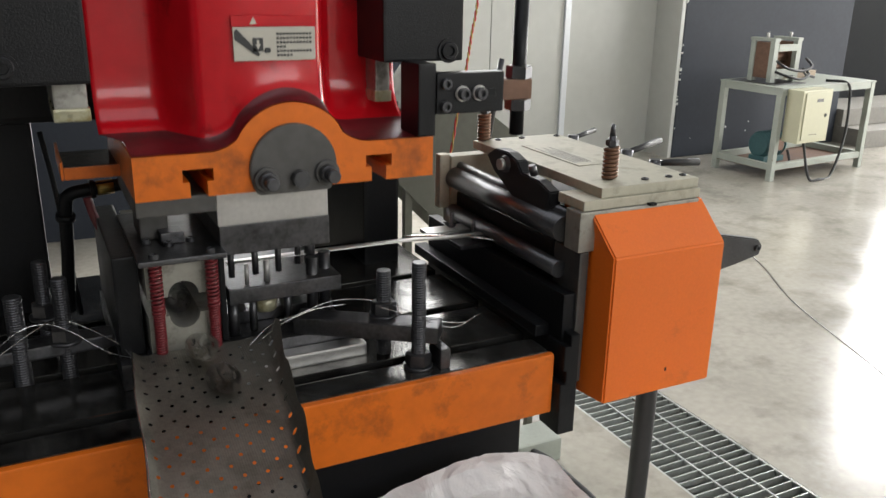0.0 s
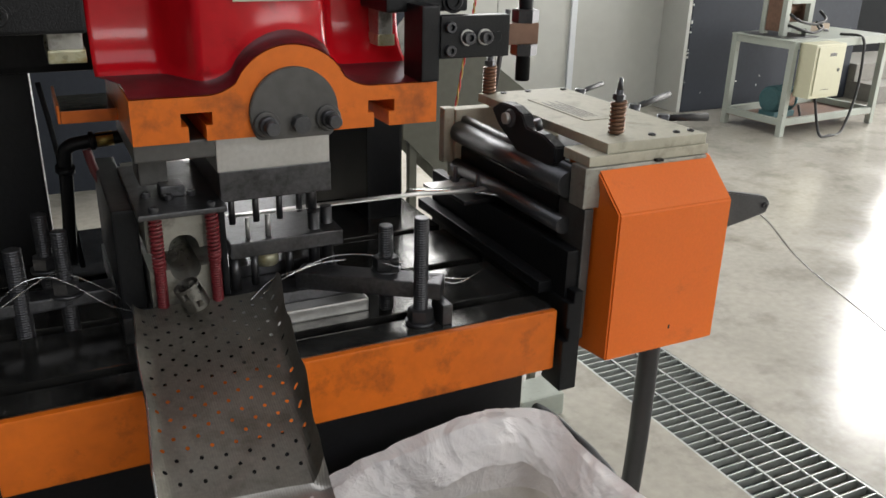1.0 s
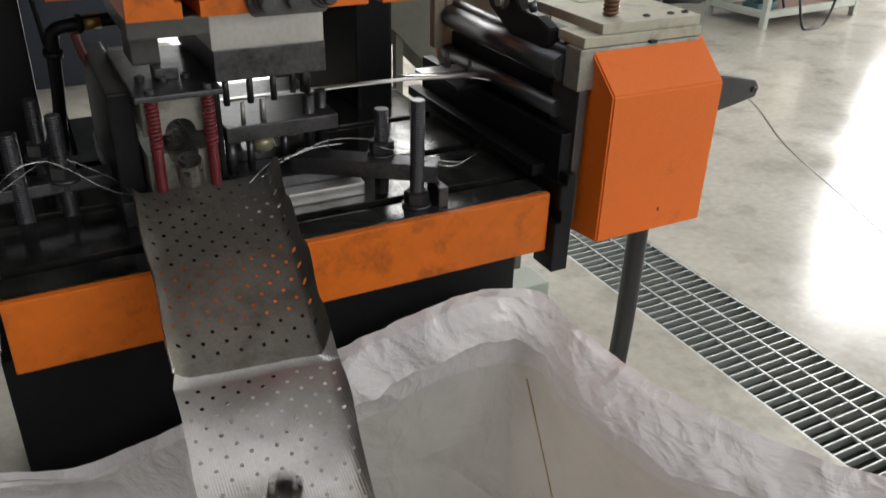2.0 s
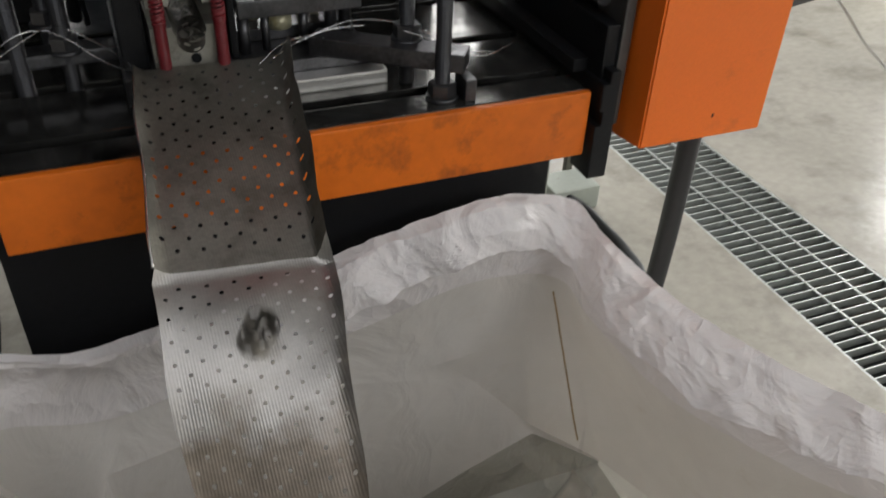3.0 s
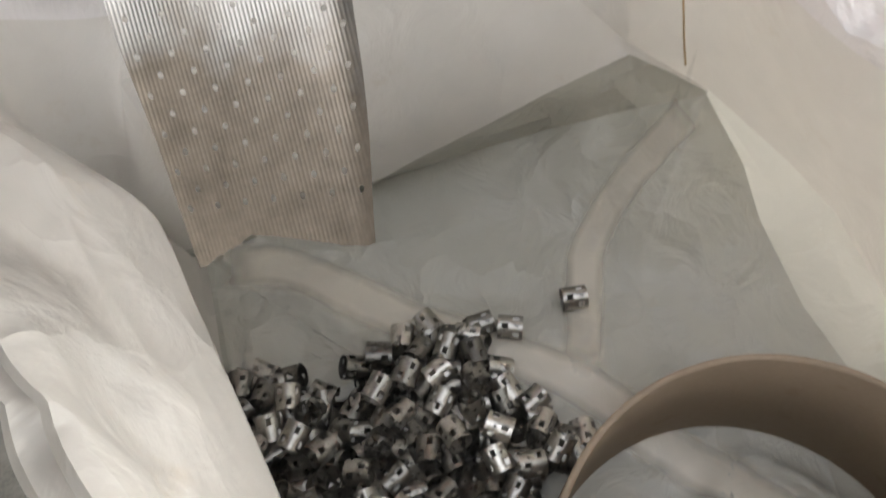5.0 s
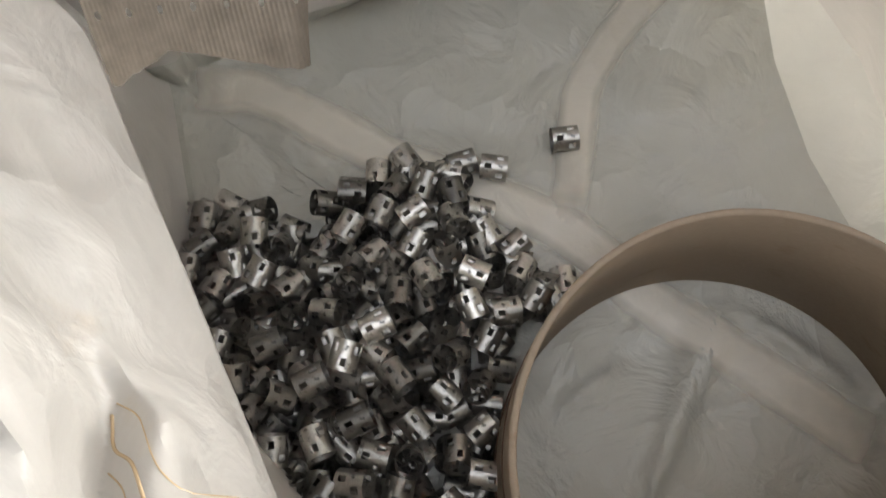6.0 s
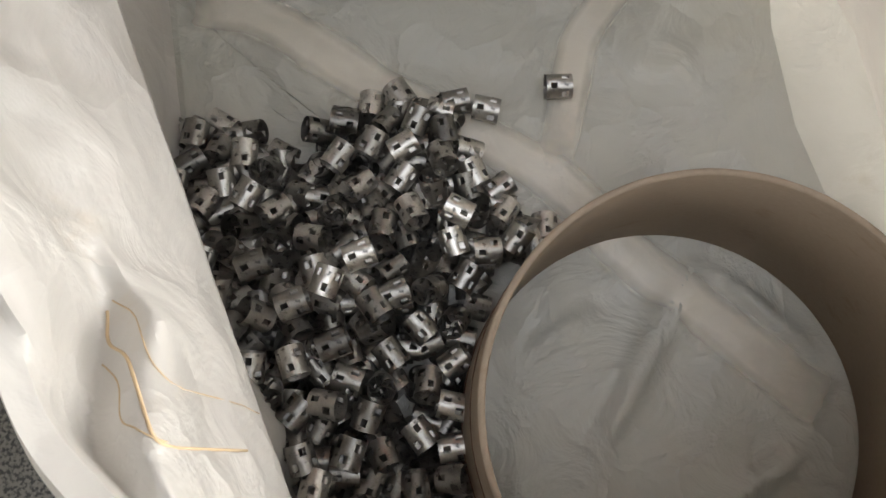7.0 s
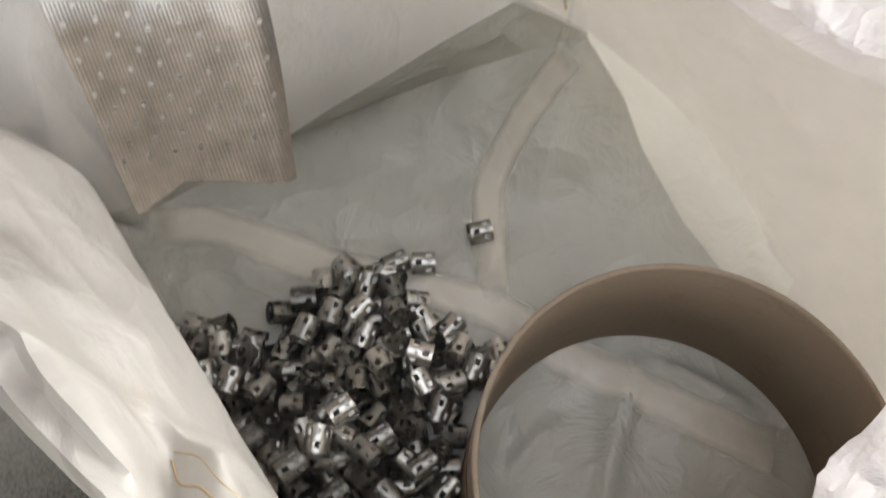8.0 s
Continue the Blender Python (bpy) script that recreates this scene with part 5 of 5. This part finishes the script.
for z, w in ((.05, .004), (.15, .003)):
    path = [tilt @ Vector(((TUBE_R + .0006) * math.cos(q) * (1 + .006 * math.sin(2 * q + .6)), (TUBE_R + .0006) * math.sin(q) * (1 + .006 * math.sin(2 * q + .6)), .012 + z + .05 * q / 6.283)) for q in (2 * math.pi * k / 64 for k in range(65))]
    part("paper_seam", sweep(path, .0009, 4, raw=True), M["rust"], t, "dark spiral paper seam")

# ---- stamped rings ----
RR, RL = .0200, .0415


def ring_mesh():
    bm = bmesh.new()
    seg = 24
    zs = [0, .15, .41, .59, .85, 1]
    rows = [[bm.verts.new((RR * math.cos(2 * math.pi * k / seg), RR * math.sin(2 * math.pi * k / seg), (z - .5) * RL)) for k in range(seg)] for z in zs]
    for i in range(5):
        for k in range(seg):
            if (i == 1 and k % 6 in (0, 1)) or (i == 3 and k % 6 in (3, 4)):
                continue
            f = bm.faces.new((rows[i][k], rows[i][(k + 1) % seg], rows[i + 1][(k + 1) % seg], rows[i + 1][k]))
            f.smooth = True
    # tongues bent inwards from the windows
    for i, off in ((1, 0), (3, 3)):
        for k in range(off, seg, 6):
            a0 = 2 * math.pi * k / seg
            prev = (rows[i][k], rows[i + 1][k])
            for s in range(1, 5):
                t = s / 4
                rad = RR * (1 - .86 * t)
                a = a0 + 1.0 * t * t + .12 * t
                cur = tuple(bm.verts.new((rad * math.cos(a), rad * math.sin(a), v.co.z)) for v in prev)
                bm.faces.new((prev[0], cur[0], cur[1], prev[1])).smooth = True
                prev = cur
    return bm


RING_LABEL = "small bright stamped metal packing ring with punched windows"
first = tagged(obj("packing_ring", ring_mesh(), M["ring"]), RING_LABEL, "packing ring", "stamped packing rings")
first.data.materials.clear()
first.data.materials.append(M["ring"])
rnd = random.Random(11)


# how far back the heap reaches: a bay of bare cloth cuts into it
HEAP_BACK = ((-.95, 0, -.41, 0), (-.77, 0, -.41, 0), (-.70, 0, -.48, 0), (-.662, 0, -.515, 0), (-.632, 0, -.43, 0), (-.55, 0, -.425, 0), (-.47, 0, -.40, 0), (-.43, 0, -.44, 0), (-.40, 0, -.545, 0), (-.35, 0, -.61, 0), (-.28, 0, -.68, 0))


def heap(x, y):
    """Height of the heap of rings in the bag; nothing outside its outline."""
    d_tube = (Vector((x, y, 0)) - TUBE_C).length - TUBE_R
    back = along(HEAP_BACK, x).y + .040 - y
    d = min(d_tube - .028, back, y + 1.14, x + .93 - .40 * max(0, -.36 - y))
    if d < 0.0:
        return -1
    return .080 * ease(-.03, .12, back) * (.7 + .3 * ease(-.02, .15, d_tube)) + .045 * ease(-.52, -.72, x) * ease(-.47, -.70, y)


def ring_pose(x, y, z):
    az = rnd.uniform(0, 360)
    tl = rnd.choice((90, 90, 80, 100, 70, 60, 25)) + rnd.uniform(-12, 12)
    return pose(x, y, z) @ Matrix.Rotation(radians(az), 4, "Z") @ Matrix.Rotation(radians(tl), 4, "X") @ Matrix.Rotation(rnd.uniform(0, 6), 4, "Z")


spots = []
for _ in range(9000):
    x, y = rnd.uniform(-.96, -.26), rnd.uniform(-1.12, -.37)
    if heap(x, y) >= 0 and all((x - a) ** 2 + (y - b) ** 2 > .041 ** 2 for a, b in spots):
        spots.append((x, y))
lower = bmesh.new()
src = first.data
count = 0
for x, y in spots:
    h = heap(x, y)
    base = bag_floor(x, y)
    copy_thing(first, ring_pose(x, y, max(base + RR + .001, h + rnd.uniform(-.012, .016) + RR * .6)))
    layers = int(max(0, h + .004) / .026)
    for k in range(layers):
        me2 = src.copy()
        me2.transform(ring_pose(x + rnd.uniform(-.012, .012), y + rnd.uniform(-.012, .012), max(base + RR, h - .027 * (k + 1))))
        lower.from_mesh(me2)
        bpy.data.meshes.remove(me2)
fill = []
for _ in range(6000):
    x, y = rnd.uniform(-.96, -.26), rnd.uniform(-1.12, -.37)
    h = heap(x, y)
    if h > .02 and all((x - a) ** 2 + (y - b) ** 2 > .034 ** 2 for a, b in fill):
        fill.append((x, y))
        me2 = src.copy()
        me2.transform(ring_pose(x, y, max(bag_floor(x, y) + RR, h - .020)))
        lower.from_mesh(me2)
        bpy.data.meshes.remove(me2)
for f in lower.faces:
    f.smooth = True
tagged(obj("ring_heap", lower, M["ring"]), "deeper layers of stamped metal rings heaped in the bag", "ring heap", kind="stuff")
first.matrix_basis = pose(-.252, -.396, bag_floor(-.252, -.396) + RR + .002, 90, 0, 84)
for x, y, az in ((-.372, -.420, 70), (-.335, -.640, 20), (-.418, -.402, 95)):
    copy_thing(first, pose(x, y, bag_floor(x, y) + RR + .004, 90, 0, az))

# ---- wire scraps ----
PLACE[0] = MACHINE
for pts in (((-.76, .10, 1.085), (-.715, .14, 1.10), (-.65, .19, 1.118), (-.622, .205, 1.105), (-.575, .165, 1.085), (-.560, .13, 1.075)),
            ((-.75, .12, 1.075), (-.70, .185, 1.105), (-.66, .20, 1.112), (-.628, .19, 1.100), (-.590, .16, 1.078), (-.556, .125, 1.075))):
    w = root("wire_scrap", "thin bright scrap wire draped over the die clamp", "wire", "wire scraps")
    part("wire", sweep(pts, .0007, 5, 10), M["wire"], w)
for pts in (((-.42, .085, 1.085), (-.385, .105, 1.100), (-.34, .13, 1.098), (-.29, .13, 1.110), (-.245, .11, 1.112), (-.21, .085, 1.105), (-.16, .045, 1.090), (-.115, .045, 1.080)),
            ((-.40, .095, 1.087), (-.36, .12, 1.095), (-.315, .125, 1.104), (-.272, .125, 1.104)),
            ((-.235, .085, 1.108), (-.20, .060, 1.100), (-.15, .030, 1.085), (-.09, .055, 1.086))):
    w = root("wire_scrap", "thin bright scrap wire draped over the die clamp", "wire", "wire scraps")
    part("wire", sweep(pts, .0007, 5, 10), M["wire"], w)
s = root("metal_strip", "thin bright metal strip fed from the feeder into the die", "metal strip")
part("strip", sweep([(.04, .25, 1.140), (-.05, .23, 1.146), (-.14, .21, 1.158), (-.26, .20, 1.163), (-.42, .20, 1.163)], .010, 4, 6, flat=.06), M["steel"], s)
s = root("metal_strip", "thin bright metal strip fed from the feeder into the die", "metal strip")
part("strip", sweep([(.03, .20, 1.140), (-.02, .24, 1.142), (-.08, .29, 1.136), (-.10, .31, 1.130)], .010, 4, 6, flat=.06), M["wire"], s)
s = root("supply_strip", "thin grey metal strip running across the floor to the feeder", "metal strip")
PLACE[0] = Matrix()
part("strip", sweep([(.38, .09, 1.105), (.545, .075, 1.03), (.70, .08, .90), (.96, .08, .72), (1.5, .10, .36), (2.1, .14, .06), (2.6, .2, .008)], .006, 4, 8, flat=.3), M["steel"], s)
PLACE[0] = MACHINE
c = root("twisted_cord", "thin red and yellow twisted cord hanging beside the press", "cord")
PLACE[0] = Matrix()
path = spline([(.30, .75, 5.2), (.262, .75, 2.6), (.246, .75, 1.65), (.241, .75, 1.52), (.227, .75, 1.44), (.216, .75, 1.367), (.191, .75, 1.235), (.166, .75, 1.06), (.16, .75, .85)], 20)
for ph, mat in ((0, "label_red"), (math.pi, "brass")):
    part("strand", sweep([p + Vector((.002 * math.cos(i * .8 + ph), .002 * math.sin(i * .8 + ph), 0)) for i, p in enumerate(path)], .0021, 6, raw=True), M[mat], c)

g = root("scrap_slide", "olive sheet metal scrap slide with cream end frame behind the feeder", "slide")
for y in (1.10, 1.376):
    part("slide_side", prism([(.185, 1.195), (.24, 1.205), (.32, 1.305), (.75, .985), (.75, .42), (.185, .985)], .004, Matrix.Translation((0, y, 0))), M["slide"], g)
part("slide_end", prism([(.225, 1.195), (.315, 1.311), (.332, 1.298), (.245, 1.182)], .27, Matrix.Translation((0, 1.105, 0))), M["plate_steel"], g, "cream end frame of the slide")
part("slide_sheet", box(-.27, .27, -.134, .134, -.004, 0, .001, Matrix.Translation((.535, 1.24, 1.125)) @ Matrix.Rotation(radians(36.7), 4, "Y")), M["steel"], g, "bright steel slide sheet")
for x, z in ((.22, 1.00), (.70, .50)):
    for y in (1.117, 1.363):
        part("leg", box(x - .012, x + .012, y - .012, y + .012, 0, z, .002), M["slide"], g)

# ---- work table with roller device ----


def side_table():
    t = root("work_table", "white painted steel work table with lower shelf rails", "table")
    x0, x1, y0, y1, h = 4.555, 5.80, 3.66, 4.28, .765
    for x in (x0, x1 - .05):
        for y in (y0, y1 - .05):
            part("leg", box(x, x + .05, y, y + .05, 0, h - .012, .003), M["table"], t)
    for z in (.09, h - .065):
        for y in (y0 + .004, y1 - .046):
            part("rail", box(x0 + .05, x1 - .05, y, y + .042, z, z + .052, .003), M["table"], t)
        for x in (x0 + .004, x1 - .046):
            part("rail", box(x, x + .042, y0 + .05, y1 - .05, z, z + .052, .003), M["table"], t)
    part("table_top", box(x0 - .005, x1 + .005, y0 - .005, y1 + .005, h - .0118, h, .002), M["table"], t)
    part("shelf", box(x0 + .01, x1 - .01, y0 + .01, y1 - .01, .086, .0895, 0), M["rust"], t)
    part("top_sheet", box(x0 + .06, x0 + .45, y0 + .12, y1 - .05, h + .0005, h + .006, .001), M["bolt"], t)
    r = root("roller_device", "white steel frame with rusty rollers on the work table", "roller machine")
    bx, by = 4.70, 3.90
    z0 = h + .006
    for x in (bx, bx + .29):
        for y in (by, by + .19):
            part("post", box(x, x + .055, y, y + .045, z0, z0 + .33, .003), M["table"], r)
        part("cap", box(x - .005, x + .06, by - .005, by + .24, z0 + .3302, z0 + .355, .003), M["table"], r)
        part("bearing", box(x + .008, x + .047, by + .046, by + .189, z0 + .03, z0 + .32, .003), M["rust"], r, "rusty red bearing block")
        part("adjuster", cyl((x + .03, by + .1, z0 + .355), (x + .03, by + .1, z0 + .395), .012, seg=12), M["steel"], r)
    for z in (.20, .11):
        part("roller", cyl((bx + .056, by + .12, z0 + z), (bx + .289, by + .12, z0 + z), .042, seg=24), M["rust"], r, "rusty steel roller")
    for z in (.25, .05):
        part("cross_bar", box(bx + .056, bx + .289, by - .003, by + .03, z0 + z, z0 + z + .055, .003), M["table"], r)
    b = root("control_box", "cream enamelled steel control box on the table's side", "control box")
    cx = x0 + .06
    part("case", box(cx, cx + .37, y0 - .155, y0 - .006, .335, .755, .006), M["cream"], b)
    d = part("door", box(cx + .03, cx + .355, y0 - .163, y0 - .1555, .36, .735, .004), M["cream"], b)
    part("lock", cyl((cx + .30, y0 - .163, .55), (cx + .30, y0 - .168, .55), .014, seg=16), M["ink"], d)
    part("plate", box(cx + .17, cx + .25, y0 - .1645, y0 - .163, .66, .685, 0), M["disc"], d)
    part("plate_line", box(cx + .12, cx + .22, y0 - .1645, y0 - .163, .40, .404, 0), M["disc"], d)
    m = root("electric_motor", "dark teal electric motor on the table's shelf", "motor")
    part("motor_body", cyl((4.76, 3.98, .235), (5.02, 3.98, .235), .105, seg=24, bev=.012), M["motor"], m)
    for i in range(7):
        part("fin", cyl((4.79 + i * .032, 3.98, .235), (4.796 + i * .032, 3.98, .235), .114, seg=20), M["motor"], m)
    part("terminal_box", box(4.82, 4.92, 3.84, 3.90, .20, .30, .006), M["rust"], m)
    part("foot", box(4.76, 5.02, 3.90, 4.06, .0898, .14, .004), M["motor"], m)
    for i, pts in enumerate((((4.72, 3.88, .86), (4.80, 3.82, .83), (4.95, 3.80, .80), (5.10, 3.83, .83), (5.18, 3.95, .86), (5.30, 4.0, .80), (5.42, 4.0, .775)),
                             ((5.30, 3.8, .775), (5.40, 3.66, .76), (5.405, 3.62, .60), (5.38, 3.60, .30), (5.20, 3.55, .02), (4.98, 3.50, .012), (4.86, 3.52, .03), (4.85, 3.6, .28), (4.80, 3.58, .335)),
                             ((4.86, 3.86, .22), (4.74, 3.80, .12), (4.78, 3.72, .10), (4.90, 3.75, .11), (4.95, 3.82, .20)),
                             ((4.71, 3.87, .95), (4.75, 3.80, .90), (4.92, 3.78, .87), (5.08, 3.80, .90), (5.16, 3.92, .95)))):
        k = root("power_cable", "black cable hanging round the work table", "cable", "cables at the work table")
        part("cable", sweep(pts, .011, 8, 10), M["rubber"], k)
    g = root("wooden_offcut", "brown timber offcut lying on the work table", "timber")
    part("board", box(5.20, 5.52, 4.06, 4.15, h + .0005, h + .06, .004), M["card"], g)


PLACE[0] = Matrix.Translation((4.625, 3.66, 0)) @ Matrix.Rotation(radians(5), 4, "Z") @ Matrix.Translation((-4.555, -3.66, 0))
side_table()
PLACE[0] = Matrix()
st = root("concrete_step", "low pale concrete steps beside the wall bay", "steps")
part("step", box(6.66, 8.2, 4.35, 5.28, 0, .17, .006), M["step"], st)
part("step", box(6.66, 8.2, 4.65, 5.28, .1702, .34, .006), M["step"], st)

# ---- what moves ----
PERIOD, LOW = 1.07, 0.40
TIMES = [i * 0.0669 for i in range(120)]
TIMES = [t for t in TIMES if t < 8.0] + [8.0]


def ram_height(t):
    return -.047 * math.cos(2 * math.pi * (t - LOW) / PERIOD)


def on_chute(x, y, z):
    """Lift a point along the line of sight until a ring there clears the sheet."""
    p, eye = Vector((x, y, z)), Vector((-.635, -.909, 1.551))
    if y > .06:
        return p
    for i in range(80):
        q = p.lerp(eye, i * .004)
        if q.y < -.47:
            return q
        sheet = 1.092 - .228 * (.112 - q.y) if q.y > -.211 else 1.022 - .55 * (-.211 - q.y)
        if q.z > sheet + .016:
            return q
    return p


def slide(p, dx, late):
    """Where a ring is at p seconds after it leaves the die: out of the mouth, down the chute, into the bag."""
    keys = ((0.0, -.491, .150, 1.126), (.08, -.491, .118, 1.124), (.16, -.490, .102, 1.116), (.25, -.492, .094, 1.101), (.35, -.487, .056, 1.084), (.45, -.483, .036, 1.076), (.55, -.474, .022, 1.071), (.75, -.470, -.024, 1.054), (.85, -.471, -.064, 1.039), (.95, -.477, -.105, 1.024), (1.05, -.489, -.165, 1.002), (1.12, -.492, -.200, .985), (1.18, -.495, -.231, .939), (1.28, -.514, -.294, .831), (1.38, -.530, -.372, .700), (1.48, -.537, -.430, .480))
    rows = []
    for k, (q, x, y, z) in enumerate(keys):
        shift = late * ease(.5, 1.2, q)
        side = dx * ease(.4, 1.1, q)
        rows.append((q + shift, *on_chute(x + side, y, z)))
    return rows


def motions():
    walk(PRESS_RAM, [(t, pose(0, 0, SIZE * (ram_height(t) - ram_height(0)))) for t in TIMES])
    walk(JAW_CARRIER, [(t, pose(0, 0, SIZE * min(0, ram_height(t) + .047 - .037) * .72)) for t in TIMES])
    rng = random.Random(5)
    # leaving times of the rings, side drift and lag on the chute
    rings = [(.75, 0, 0), (1.82, 0, 0), (2.89, .012, .22), (3.96, -.03, .05), (5.03, 0, .1), (6.10, -.02, .12), (7.17, .01, .1)]
    for n, (t0, dx, late) in enumerate(rings):
        ob = copy_thing(first, pose(0, 0, 0))
        lx, ly = -.74 + .045 * n + rng.uniform(-.01, .01), -.64 - .06 * (n % 3)
        rest = (lx, ly, heap(lx, ly) + .058)
        rows = []
        for j in range(n, -1, -1):
            tt = t0 - PERIOD * j
            y = .150 + .0415 * j
            if tt - .12 > 0:
                rows.append((tt - .12, true(-.491, y + .0415, 1.126), (90, 0, 0)))
            if tt >= 0 and j:
                rows.append((tt, true(-.491, y, 1.126), (90, 0, 0)))
        path = slide(0, dx, late)
        for k, (p, x, y, z) in enumerate(path):
            spin = (90 - 30 * min(k, 3) if k < 4 else 20 * math.sin(k * 1.3), 25 * math.sin(k * 1.7) * (k > 2), (k - 3) * 34 * (k > 3))
            rows.append((t0 + p, true(x, y, z), spin))
        end = t0 + path[-1][0]
        rows.append((end + .13, (rest[0], rest[1], rest[2]), (70, 10, rows[-1][2][2] + 40)))
        rows.append((end + .25, (rest[0] + .004, rest[1] - .006, rest[2] - .006), (86, 4, rows[-1][2][2] + 15)))
        if rows[0][0] > 0:
            rows.insert(0, (0.0, rows[0][1], rows[0][2]))
        keep = []
        for q in rows:
            if q[0] <= 8.0 and (not keep or q[0] - keep[-1][0] > .03):
                keep.append(q)
        keep.append((8.0, keep[-1][1], keep[-1][2])) if keep[-1][0] < 7.97 else None
        walk(ob, [(t, pose(*loc, *rot)) for t, loc, rot in keep])
    early = (
        [(0, -.467, .030, 1.074), (.1, -.443, -.022, 1.055), (.2, -.419, -.070, 1.037), (.3, -.439, -.114, 1.021), (.4, -.458, -.142, 1.011), (.52, -.480, -.205, .975), (.64, -.50, -.30, .82), (.74, -.52, -.37, .70), (.84, -.53, -.43, .48)],
        [(0, -.482, .075, 1.100), (.1, -.459, .038, 1.076), (.2, -.451, .018, 1.069), (.3, -.447, -.005, 1.061), (.4, -.452, -.031, 1.051), (.5, -.463, -.074, 1.035), (.6, -.479, -.118, 1.019), (.7, -.501, -.157, 1.005), (.80, -.505, -.205, .975), (.92, -.515, -.29, .83), (1.02, -.53, -.37, .70), (1.12, -.54, -.43, .48)])
    for n, rows in enumerate(early):
        ob = copy_thing(first, pose(0, 0, 0))
        lx, ly = -.58 - .06 * n, -.72 + .04 * n
        z = heap(lx, ly) + .056
        full = [(t, pose(*true(*on_chute(x, y, zz)), 70 + 25 * math.sin(k * 1.6), 20 * math.cos(k), k * 42)) for k, (t, x, y, zz) in enumerate(rows)]
        last = rows[-1][0]
        full += [(last + .14, pose(lx, ly, z, 80, 10, len(rows) * 42)), (8.0, pose(lx, ly, z - .004, 84, 5, len(rows) * 42 + 8))]
        walk(ob, full)


motions()
